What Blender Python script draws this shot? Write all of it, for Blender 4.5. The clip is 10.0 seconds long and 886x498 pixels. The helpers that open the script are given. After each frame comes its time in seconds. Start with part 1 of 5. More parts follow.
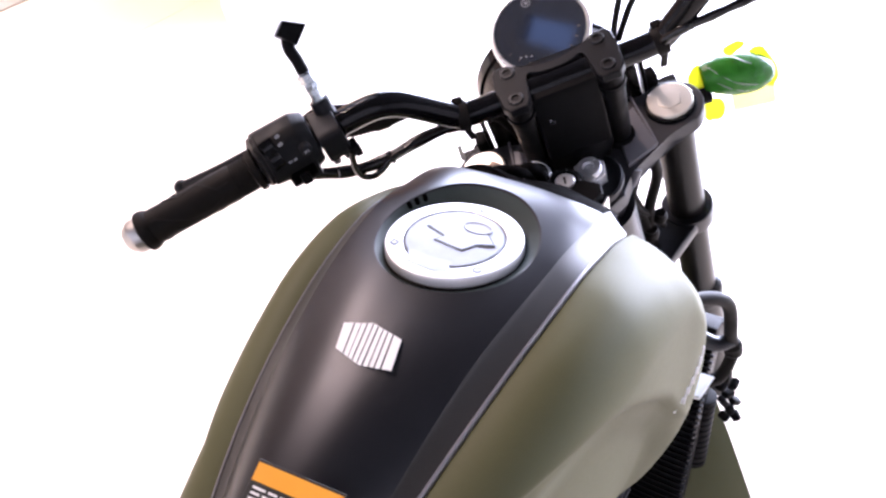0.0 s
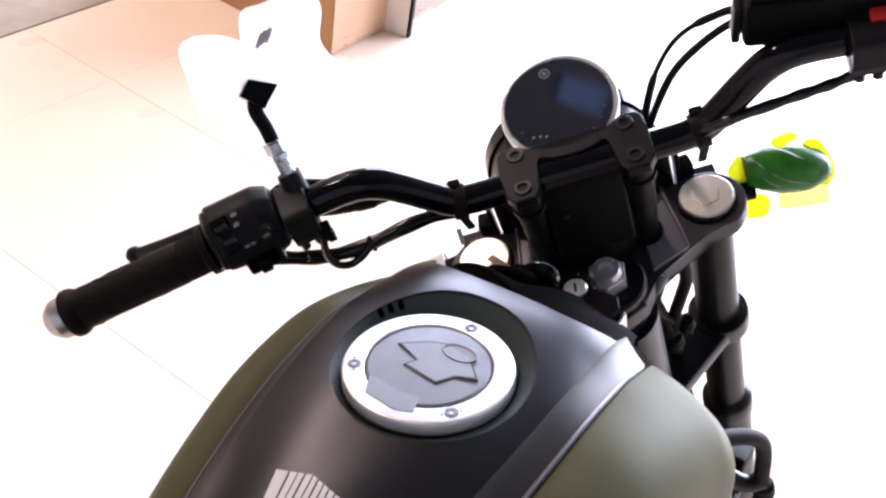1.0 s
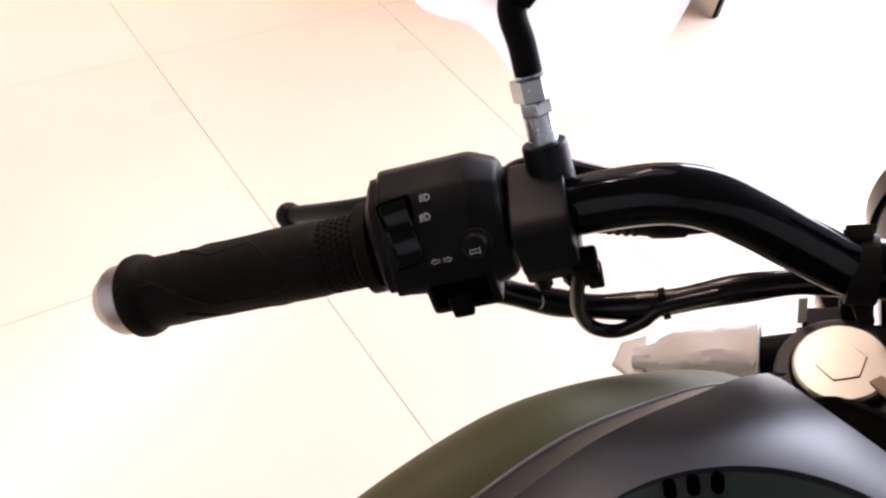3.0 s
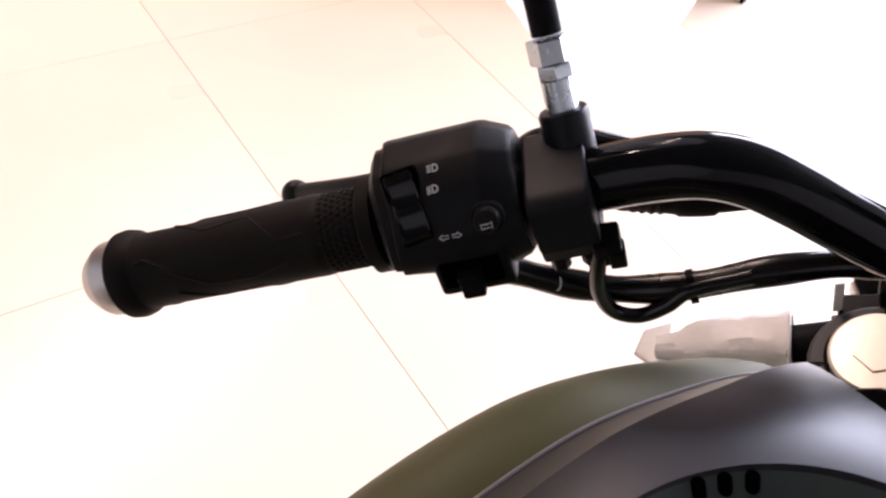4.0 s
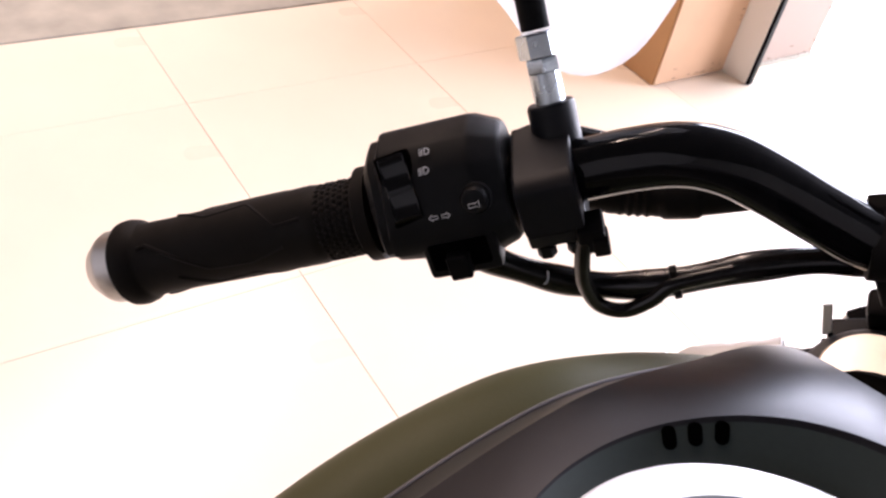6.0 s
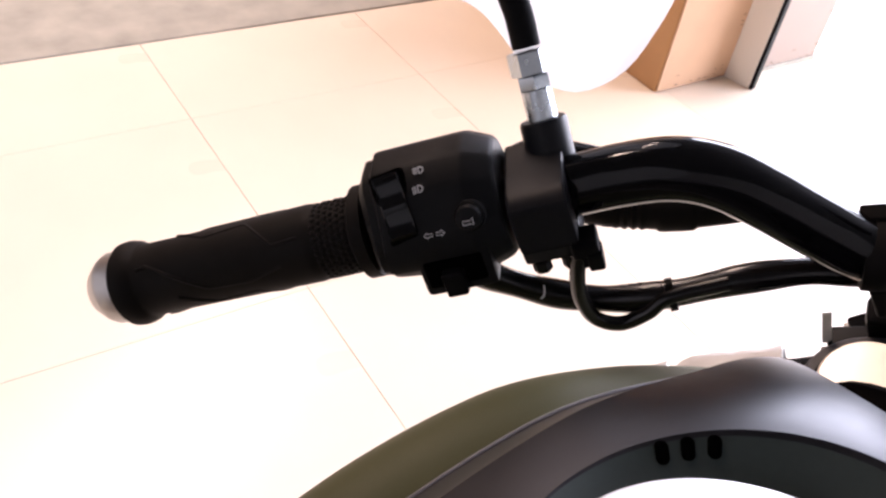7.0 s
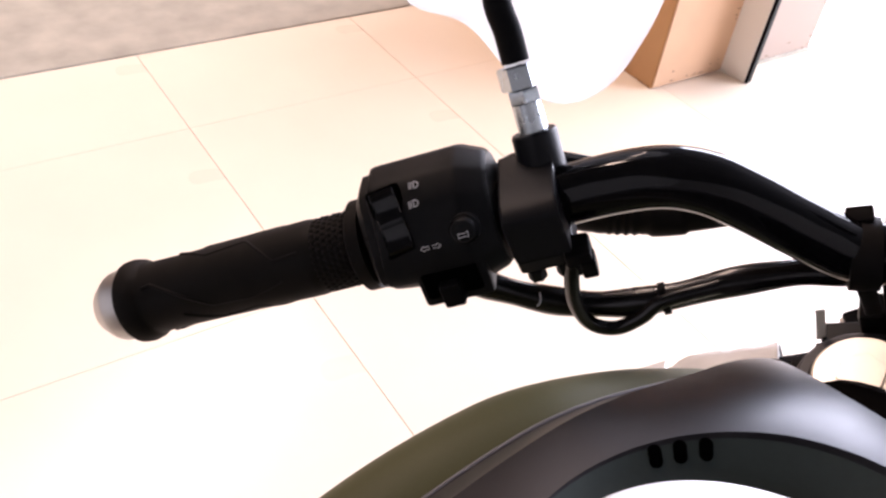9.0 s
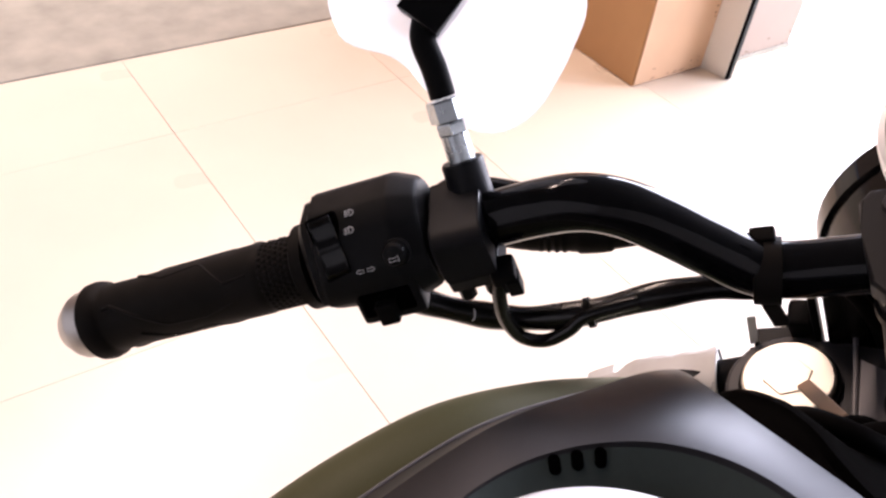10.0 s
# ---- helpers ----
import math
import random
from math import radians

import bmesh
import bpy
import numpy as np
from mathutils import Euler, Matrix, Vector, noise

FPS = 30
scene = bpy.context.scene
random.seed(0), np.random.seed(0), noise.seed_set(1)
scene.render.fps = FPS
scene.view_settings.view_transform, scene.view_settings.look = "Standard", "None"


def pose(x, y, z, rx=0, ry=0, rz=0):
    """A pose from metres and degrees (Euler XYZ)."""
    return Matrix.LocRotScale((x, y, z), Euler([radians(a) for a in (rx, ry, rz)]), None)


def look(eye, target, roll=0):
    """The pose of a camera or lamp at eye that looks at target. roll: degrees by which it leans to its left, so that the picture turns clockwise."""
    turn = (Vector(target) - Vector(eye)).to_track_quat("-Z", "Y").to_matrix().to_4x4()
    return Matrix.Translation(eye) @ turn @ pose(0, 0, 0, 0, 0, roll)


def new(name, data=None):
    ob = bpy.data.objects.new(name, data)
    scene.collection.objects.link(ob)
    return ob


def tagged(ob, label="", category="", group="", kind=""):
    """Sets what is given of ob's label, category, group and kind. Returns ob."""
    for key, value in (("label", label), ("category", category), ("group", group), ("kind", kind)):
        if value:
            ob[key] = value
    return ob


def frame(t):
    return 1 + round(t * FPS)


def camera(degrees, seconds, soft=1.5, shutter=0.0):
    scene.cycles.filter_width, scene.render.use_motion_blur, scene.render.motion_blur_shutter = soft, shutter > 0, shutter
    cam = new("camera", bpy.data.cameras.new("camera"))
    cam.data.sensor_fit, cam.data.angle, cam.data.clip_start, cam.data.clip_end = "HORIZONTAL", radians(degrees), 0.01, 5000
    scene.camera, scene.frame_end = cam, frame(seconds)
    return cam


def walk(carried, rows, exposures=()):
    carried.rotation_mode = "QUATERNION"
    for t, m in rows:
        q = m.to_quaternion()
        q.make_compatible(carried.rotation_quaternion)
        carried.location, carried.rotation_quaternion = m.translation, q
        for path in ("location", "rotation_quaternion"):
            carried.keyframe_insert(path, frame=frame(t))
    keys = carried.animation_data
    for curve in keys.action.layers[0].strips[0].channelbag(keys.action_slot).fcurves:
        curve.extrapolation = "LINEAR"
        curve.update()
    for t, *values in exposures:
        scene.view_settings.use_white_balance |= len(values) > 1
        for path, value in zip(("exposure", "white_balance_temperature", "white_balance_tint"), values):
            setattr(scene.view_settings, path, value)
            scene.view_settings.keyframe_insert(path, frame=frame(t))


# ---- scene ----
cam = camera(54.0, 10.0, soft=2.5)
PATH = [
    (0, (-0.844, -1.199, 1.362), (0.497, -0.592, 0.009), 9.2),
    (0.2, (-0.8305, -1.1971, 1.3637), (0.1326, -0.7584, 0.4472), 10.16),
    (0.5, (-0.804, -1.197, 1.364), (0.564, -0.543, 0.06), 9.8),
    (0.7, (-0.7751, -1.1859, 1.3532), (0.1843, -0.7353, 0.4387), 11.09),
    (1, (-0.722, -1.162, 1.321), (0.639, -0.471, 0.029), 11.7),
    (1.2, (-0.6772, -1.1387, 1.2969), (0.2424, -0.6100, 0.3832), 12.39),
    (1.5, (-0.613, -1.106, 1.262), (0.59, -0.234, -0.076), 12.2),
    (2, (-0.561, -1.056, 1.214), (0.498, -0.073, -0.169), 12.1),
    (2.2, (-0.5557, -1.0399, 1.1980), (0.1686, -0.3441, 0.2227), 11.68),
    (2.5, (-0.546, -1.021, 1.175), (0.426, 0.009, -0.238), 11.8),
    (2.7, (-0.545, -1.013, 1.156), (0.443, 0.017, -0.246), 12.5),
    (3.8, (-0.524, -1.0, 1.13), (0.403, 0.019, -0.32), 11.5),
    (4, (-0.527, -0.999, 1.122), (0.403, 0.04, -0.312), 11.5),
    (4.5, (-0.527, -1.001, 1.095), (0.421, 0.087, -0.289), 11.7),
    (5, (-0.528, -1.012, 1.088), (0.444, 0.133, -0.232), 11.9),
    (5.5, (-0.531, -1.026, 1.095), (0.437, 0.137, -0.213), 11.8),
    (6, (-0.536, -1.031, 1.106), (0.428, 0.14, -0.198), 11.4),
    (7.5, (-0.532, -1.033, 1.111), (0.422, 0.162, -0.178), 9.5),
    (8, (-0.534, -1.033, 1.112), (0.42, 0.159, -0.18), 9.3),
    (8.5, (-0.535, -1.034, 1.114), (0.415, 0.162, -0.176), 8.7),
    (9, (-0.534, -1.036, 1.119), (0.418, 0.158, -0.172), 8.3),
    (9.5, (-0.535, -1.04, 1.125), (0.417, 0.156, -0.165), 8.0),
    (10, (-0.523, -1.057, 1.145), (0.436, 0.123, -0.153), 7.8),
]
EXPOSURES = [
    (0.0, 1.25, 6000, 31),
    (0.5, 1.00, 6050, 31),
    (1.0, 0.41, 6200, 28),
    (1.5, -0.04, 6700, 28),
    (2.0, -0.20, 7150, 28),
    (2.5, 0.02, 6850, 28),
    (4.0, 0.28, 6550, 30),
    (4.5, 0.32, 6550, 29),
    (10.0, 0.30, 6550, 29),
]
walk(cam, [(t, look(eye, target, roll)) for t, eye, target, roll in PATH], EXPOSURES)

# ---- world and light ----
world = bpy.data.worlds.new("world")
scene.world = world
world.use_nodes = True
wn, wl = world.node_tree.nodes, world.node_tree.links
sky = wn.new("ShaderNodeTexSky")
sky.sky_type, sky.sun_disc = "NISHITA", False
sky.sun_elevation, sky.sun_rotation = radians(50), radians(110)
wl.new(sky.outputs[0], wn["Background"].inputs[0])
wn["Background"].inputs[1].default_value = 0.15


def area(name, m, sx, sy, power, colour=(1, 1, 1)):
    lamp = bpy.data.lights.new(name, "AREA")
    lamp.shape, lamp.size, lamp.size_y, lamp.energy, lamp.color = "RECTANGLE", sx, sy, power, colour
    ob = new(name, lamp)
    ob.matrix_world = m
    return ob


area("east_front_daylight", look((6.3, 0.0, 1.95), (0, 0.0, 1.4)), 10.2, 3.8, 2100, (0.81, 0.915, 1.0))

# ---- materials ----


def material(name, colour, rough=0.5, metal=0.0, vary=0.08, scale=40.0, bump=0.0, bump_scale=300.0, coat=0.0, rough_vary=0.08, **extra):
    m = bpy.data.materials.new(name)
    m.use_nodes = True
    n, l = m.node_tree.nodes, m.node_tree.links
    b = n["Principled BSDF"]
    co = n.new("ShaderNodeTexCoord")
    no = n.new("ShaderNodeTexNoise")
    no.inputs["Scale"].default_value, no.inputs["Detail"].default_value = scale, 6
    l.new(co.outputs["Object"], no.inputs["Vector"])
    mix = n.new("ShaderNodeMix")
    mix.data_type = "RGBA"
    mix.inputs[6].default_value = (*[c * (1 - vary) for c in colour], 1)
    mix.inputs[7].default_value = (*[min(1, c * (1 + vary)) for c in colour], 1)
    l.new(no.outputs["Fac"], mix.inputs[0])
    l.new(mix.outputs[2], b.inputs["Base Color"])
    rr = n.new("ShaderNodeMapRange")
    rr.inputs[1].default_value, rr.inputs[2].default_value = 0.3, 0.7
    rr.inputs[3].default_value, rr.inputs[4].default_value = max(0.02, rough - rough_vary), min(1, rough + rough_vary)
    no2 = n.new("ShaderNodeTexNoise")
    no2.inputs["Scale"].default_value, no2.inputs["Detail"].default_value = scale * 0.3, 3
    l.new(co.outputs["Object"], no2.inputs["Vector"])
    l.new(no2.outputs["Fac"], rr.inputs[0])
    l.new(rr.outputs[0], b.inputs["Roughness"])
    b.inputs["Metallic"].default_value = metal
    b.inputs["Coat Weight"].default_value = coat
    if bump:
        nb = n.new("ShaderNodeTexNoise")
        nb.inputs["Scale"].default_value, nb.inputs["Detail"].default_value = bump_scale, 4
        l.new(co.outputs["Object"], nb.inputs["Vector"])
        bp = n.new("ShaderNodeBump")
        bp.inputs["Strength"].default_value, bp.inputs["Distance"].default_value = bump, 0.0006
        l.new(nb.outputs["Fac"], bp.inputs["Height"])
        l.new(bp.outputs[0], b.inputs["Normal"])
    for key, value in extra.items():
        b.inputs[key.replace("_", " ")].default_value = value
    return m


TILE = material("cream_tile", (0.885, 0.76, 0.61), 0.30, vary=0.05, scale=5, rough_vary=0.04)
GROUT = material("grout", (0.14, 0.19, 0.28), 0.9, vary=0.2, scale=60)
GRANITE = material("grey_granite", (0.40, 0.37, 0.305), 0.6, vary=0.5, scale=9, bump=0.3, bump_scale=200)
GREYWALL = material("grey_wall_paint", (0.30, 0.29, 0.28), 0.8, vary=0.06, scale=3)
BROWNWALL = material("brown_reflection_wall", (0.17, 0.115, 0.08), 0.6, vary=0.15, scale=4)
WALL = material("white_wall", (0.78, 0.72, 0.64), 0.8, vary=0.03, scale=3)
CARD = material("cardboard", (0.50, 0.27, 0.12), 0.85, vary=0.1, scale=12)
MATT = material("matt_black_paint", (0.0080, 0.0082, 0.0100), 0.36, Specular_IOR_Level=0.42, Specular_Tint=(0.93, 0.94, 1.0, 1.0), vary=0.1, scale=600, rough_vary=0.015)
STRIP = material("dark_graphite_paint", (0.040, 0.038, 0.036), 0.37, metal=0.20, Specular_IOR_Level=0.42, vary=0.06, scale=900, rough_vary=0.004)
RECESS = material("dull_dark_grey_plastic", (0.030, 0.043, 0.041), 0.55, Specular_IOR_Level=0.30, vary=0.08, scale=500, rough_vary=0.03)
PERCH = material("satin_black_alloy", (0.0085, 0.0088, 0.0105), 0.40, Specular_IOR_Level=0.14, vary=0.1, scale=400, rough_vary=0.02)
GREEN = material("matt_olive_paint", (0.092, 0.0925, 0.0460), 0.56, Specular_IOR_Level=0.14, rough_vary=0.02, vary=0.06, scale=900)
GLOSS = material("gloss_black_paint", (0.0042, 0.0041, 0.0046), 0.07, Specular_IOR_Level=0.22, rough_vary=0.03)
PLASTIC = material("black_plastic", (0.0062, 0.0060, 0.0064), 0.42, Specular_IOR_Level=0.035, vary=0.15, scale=200, bump=0.12, bump_scale=1800)
RUBBER = material("black_rubber", (0.0085, 0.0070, 0.0062), 0.6, Specular_IOR_Level=0.10, vary=0.2, scale=150, bump=0.1, bump_scale=900)
STEEL = material("turned_aluminium", (0.60, 0.57, 0.51), 0.42, metal=1.0, vary=0.03, scale=900, rough_vary=0.02)
CHROME = material("chrome", (0.62, 0.63, 0.65), 0.10, metal=1.0, vary=0.03)
CAPALU = material("bead_blasted_aluminium", (0.62, 0.62, 0.63), 0.42, metal=0.85, vary=0.05, scale=500)
CAPGREY = material("grey_cap_paint", (0.20, 0.21, 0.235), 0.5, metal=0.3, vary=0.05, scale=500)
GLASS = material("gauge_glass", (0.0030, 0.0042, 0.0100), 0.07, rough_vary=0.01, IOR=2.5)
WHITE = material("white_print", (0.8, 0.8, 0.8), 0.6, vary=0.03)
WRAP = material("white_plastic_bag", (0.93, 0.93, 0.94), 0.4, vary=0.02, scale=20)
wn2, wl2 = WRAP.node_tree.nodes, WRAP.node_tree.links
thin, see, m1, m2 = wn2.new("ShaderNodeBsdfTranslucent"), wn2.new("ShaderNodeBsdfTransparent"), wn2.new("ShaderNodeMixShader"), wn2.new("ShaderNodeMixShader")
thin.inputs[0].default_value = (0.95, 0.95, 0.96, 1)
m1.inputs[0].default_value, m2.inputs[0].default_value = 0.45, 0.52
wl2.new(wn2["Principled BSDF"].outputs[0], m1.inputs[1]), wl2.new(thin.outputs[0], m1.inputs[2])
wl2.new(m1.outputs[0], m2.inputs[1]), wl2.new(see.outputs[0], m2.inputs[2])
wl2.new(m2.outputs[0], wn2["Material Output"].inputs[0])
BAGPRINT = material("pale_bag_print", (0.48, 0.48, 0.50), 0.6, vary=0.2, scale=120)
CEIL = material("dark_ceiling_sheet", (0.028, 0.029, 0.032), 0.7, vary=0.2, scale=2)
BEIGE = material("beige_laminate", (0.37, 0.285, 0.235), 0.5, vary=0.05, scale=8)
# the carton's cardboard again, lightened for the face turned to the light
CARDLIT = material("lit_cardboard", (0.58, 0.36, 0.22), 0.85, vary=0.14, scale=7)
TUBE = bpy.data.materials.new("warm_tube_lamp")
TUBE.use_nodes = True
TUBE.node_tree.nodes["Principled BSDF"].inputs["Emission Color"].default_value = (1.0, 0.80, 0.60, 1)
TUBE.node_tree.nodes["Principled BSDF"].inputs["Emission Strength"].default_value = 4.0
BEAD = material("satin_silver_trim", (0.30, 0.29, 0.30), 0.40, metal=0.5, vary=0.05)
FORKBLACK = material("fork_black", (0.010, 0.0090, 0.0085), 0.30, Specular_IOR_Level=0.12, rough_vary=0.02, vary=0.1, scale=80)
# the clamp's paint again, lightened where its facets catch the light
CLAMPLIT = material("lit_clamp_paint", (0.17, 0.165, 0.18), 0.40, Specular_IOR_Level=0.36, vary=0.08, scale=700, rough_vary=0.02)
ZINC = material("blue_zinc_plate", (0.50, 0.55, 0.58), 0.26, metal=0.9, vary=0.08, scale=200)
ROCKERGLOSS = material("glossy_black_rocker", (0.004, 0.004, 0.0045), 0.13, Specular_IOR_Level=0.30, rough_vary=0.02)
NUT = material("zinc_plate", (0.90, 0.91, 0.94), 0.22, metal=0.5, vary=0.05, scale=200)
CLAMPTOP = material("satin_black_clamp_paint", (0.040, 0.039, 0.043), 0.42, Specular_IOR_Level=0.26, vary=0.08, scale=700, rough_vary=0.02)
CLAMPGREY = material("satin_charcoal", (0.0075, 0.0074, 0.0085), 0.40, Specular_IOR_Level=0.10, rough_vary=0.02, vary=0.08, scale=700, bump=0.06, bump_scale=2500)
BOLT = material("black_bolt", (0.011, 0.011, 0.012), 0.34, metal=0.6, vary=0.1)
RINGGREY = material("dark_grey_engraving", (0.16, 0.16, 0.17), 0.5, metal=0.3)
HOLE = material("hole_black", (0.0015, 0.0015, 0.0015), 0.9, Specular_IOR_Level=0.0)
SWITCH = material("switch_plastic", (0.0080, 0.0082, 0.0088), 0.46, Specular_IOR_Level=0.09, vary=0.15, scale=250, bump=0.15, bump_scale=2200)
BAREND = material("brushed_bar_end", (0.50, 0.485, 0.47), 0.36, metal=1.0, vary=0.06, scale=300)
BEZEL = material("silver_bezel", (0.82, 0.82, 0.82), 0.30, metal=0.45, vary=0.04)
BOWL = material("bowl_black", (0.006, 0.005, 0.0045), 0.2, Specular_IOR_Level=0.4)
LOOM = material("sleeve_black", (0.006, 0.0055, 0.005), 0.22, Specular_IOR_Level=0.45, vary=0.15, scale=100)
FOAM = material("foam_wrap", (0.78, 0.78, 0.77), 0.6, vary=0.06, scale=60, bump=0.3, bump_scale=250)
FILM = material("greyish_packing_film", (0.72, 0.70, 0.67), 0.40, vary=0.10, scale=40, bump=0.4, bump_scale=120)
GREENWRAP = material("green_wrap", (0.05, 0.24, 0.035), 0.22, vary=0.6, scale=90, bump=0.5, bump_scale=180)
PALEFILM = material("pale_yellow_film", (0.90, 0.88, 0.45), 0.35, vary=0.08, scale=50)
YELLOW = material("yellow_film", (0.88, 0.90, 0.03), 0.4, vary=0.1, scale=40)
PRINT = material("grey_print", (0.30, 0.31, 0.33), 0.5, vary=0.1, scale=200)
SYMBOL = material("worn_white_print", (0.55, 0.56, 0.57), 0.6, vary=0.15, scale=900)
SCALE = material("scale_print", (0.02, 0.02, 0.022), 0.5)
RED = material("red_plastic", (0.55, 0.02, 0.02), 0.4)
TAG = material("tan_strap", (0.34, 0.22, 0.14), 0.7, vary=0.1)
STICKER = material("sticker_black", (0.02, 0.02, 0.02), 0.35)
ORANGE = material("sticker_orange", (0.85, 0.36, 0.02), 0.4, vary=0.04)
# black rubber with the deep shade ahead of the tank put into its colour
APRON = material("shaded_black_rubber", (0.0028, 0.0026, 0.0026), 0.75, Specular_IOR_Level=0.03, vary=0.2, scale=120, bump=0.1, bump_scale=700)
LEATHER = material("black_leatherette", (0.02, 0.019, 0.018), 0.5, vary=0.15, scale=90, bump=0.3, bump_scale=500)

for film_material in (GREENWRAP, YELLOW, PALEFILM):
    fn, fl = film_material.node_tree.nodes, film_material.node_tree.links
    glow_through, join = fn.new("ShaderNodeBsdfTranslucent"), fn.new("ShaderNodeMixShader")
    for link in list(fl):
        if link.to_node == fn["Principled BSDF"] and link.to_socket.name == "Base Color":
            fl.new(link.from_socket, glow_through.inputs[0])
    join.inputs[0].default_value = 0.5
    fl.new(fn["Principled BSDF"].outputs[0], join.inputs[1]), fl.new(glow_through.outputs[0], join.inputs[2])
    fl.new(join.outputs[0], fn["Material Output"].inputs[0])

# ---- mesh helpers ----


def catmull(pts, n=8):
    p = [Vector(q) for q in pts]
    p = [2 * p[0] - p[1], *p, 2 * p[-1] - p[-2]]
    out = []
    for a, b, c, d in zip(p, p[1:], p[2:], p[3:]):
        for i in range(n):
            t = i / n
            out.append(0.5 * (2 * b + (c - a) * t + (2 * a - 5 * b + 4 * c - d) * t * t + (3 * b - a - 3 * c + d) * t ** 3))
    return out + [p[-2]]


def tube(bm, pts, r, seg=16, cap=True):
    """A swept tube; r is one radius or a function of 0..1."""
    pts = [Vector(p) for p in pts]
    rad = r if callable(r) else (lambda u: r)
    d = (pts[1] - pts[0]).normalized()
    side = d.orthogonal().normalized()
    rings = []
    for i, p in enumerate(pts):
        a, b = pts[max(0, i - 1)], pts[min(len(pts) - 1, i + 1)]
        d = (b - a).normalized()
        side = (side - d * side.dot(d)).normalized()
        up = d.cross(side)
        rr = rad(i / (len(pts) - 1))
        rings.append([bm.verts.new(p + rr * (math.cos(k * math.tau / seg) * side + math.sin(k * math.tau / seg) * up)) for k in range(seg)])
    for a, b in zip(rings, rings[1:]):
        for k in range(seg):
            bm.faces.new((a[k], a[(k + 1) % seg], b[(k + 1) % seg], b[k]))
    if cap:
        bm.faces.new(rings[0][::-1])
        bm.faces.new(rings[-1])
    return bm


def lathe(bm, profile, m=None, seg=32):
    """Turns (radius, z) round z; radius 0 closes an end."""
    m = m or Matrix()
    rings = []
    for r, z in profile:
        if r <= 1e-6:
            rings.append([bm.verts.new(m @ Vector((0, 0, z)))])
        else:
            rings.append([bm.verts.new(m @ Vector((r * math.cos(k * math.tau / seg), r * math.sin(k * math.tau / seg), z))) for k in range(seg)])
    for a, b in zip(rings, rings[1:]):
        for k in range(seg):
            q = [a[k % len(a)], a[(k + 1) % len(a)], b[(k + 1) % len(b)], b[k % len(b)]]
            q = list(dict.fromkeys(q))
            if len(q) > 2:
                bm.faces.new(q)
    for ring in (rings[0], rings[-1]):
        if len(ring) > 2:
            bm.faces.new(ring)
    return bm


def box(bm, size, m=None, bevel=0.0, seg=2):
    made = bmesh.ops.create_cube(bm, size=1.0, matrix=(m or Matrix()) @ Matrix.Diagonal((*size, 1)))
    if bevel:
        edges = {e for v in made["verts"] for e in v.link_edges}
        bmesh.ops.bevel(bm, geom=list(edges), offset=bevel, segments=seg, affect="EDGES", profile=0.5)
    return bm


def prism(bm, outline, z0, z1, m=None, bevel=0.0, seg=2):
    """A flat outline of (x, y) drawn up from z0 to z1."""
    m = m or Matrix()
    low = [bm.verts.new(m @ Vector((x, y, z0))) for x, y in outline]
    top = [bm.verts.new(m @ Vector((x, y, z1))) for x, y in outline]
    n = len(outline)
    faces = [bm.faces.new(low[::-1]), bm.faces.new(top)]
    faces += [bm.faces.new((low[k], low[(k + 1) % n], top[(k + 1) % n], top[k])) for k in range(n)]
    if bevel:
        edges = {e for f in faces[:2] for e in f.edges}
        bmesh.ops.bevel(bm, geom=list(edges), offset=bevel, segments=seg, affect="EDGES", profile=0.5)
    return bm


def mesh_of(name, bm, mat, smooth=35):
    bmesh.ops.recalc_face_normals(bm, faces=bm.faces)
    me = bpy.data.meshes.new(name)
    limit = radians(smooth)
    for f in bm.faces:
        f.smooth = True
    for e in bm.edges:
        if len(e.link_faces) == 2 and e.calc_face_angle() > limit:
            e.smooth = False
    normals = []
    if smooth < 50 and len(bm.faces) < 3000:
        bm.normal_update()
        for f in bm.faces:
            for loop in f.loops:
                total = Vector()
                for g in loop.vert.link_faces:
                    if g.normal.angle(f.normal, 0.0) < limit:
                        total += g.normal * g.calc_area()
                normals.append(total.normalized() if total.length > 0 else f.normal.copy())
    bm.to_mesh(me)
    bm.free()
    if normals:
        me.normals_split_custom_set(normals)
    me.materials.append(mat)
    return me


def part(name, bm, mat, parent, label="", m=None, smooth=35):
    ob = new(name, mesh_of(name, bm, mat, smooth))
    ob.parent = parent
    ob.matrix_basis = m or Matrix()
    return tagged(ob, label)


def thing(name, bm, mat, label, category, m=None, kind="", group="", smooth=35):
    ob = new(name, mesh_of(name, bm, mat, smooth))
    ob.matrix_basis = m or Matrix()
    return tagged(ob, label, category, group, kind)


BM = bmesh.new

# ---- room ----
floor = thing("floor", box(BM(), (14, 14, 0.04), pose(0, 0, -0.0225)), GROUT, "cream polished porcelain tiled showroom floor", "floor", kind="structure")
tile_me = mesh_of("tile", box(BM(), (0.5990, 0.5990, 0.012), pose(0, 0, -0.006), 0.0006, 1), TILE)
for i in range(-8, 11):
    for j in range(-8, 1):
        tile = new("tile", tile_me)
        tile.parent = floor
        tile.location = (0.3 + 0.6 * i, 0.3 + 0.6 * j, 0)

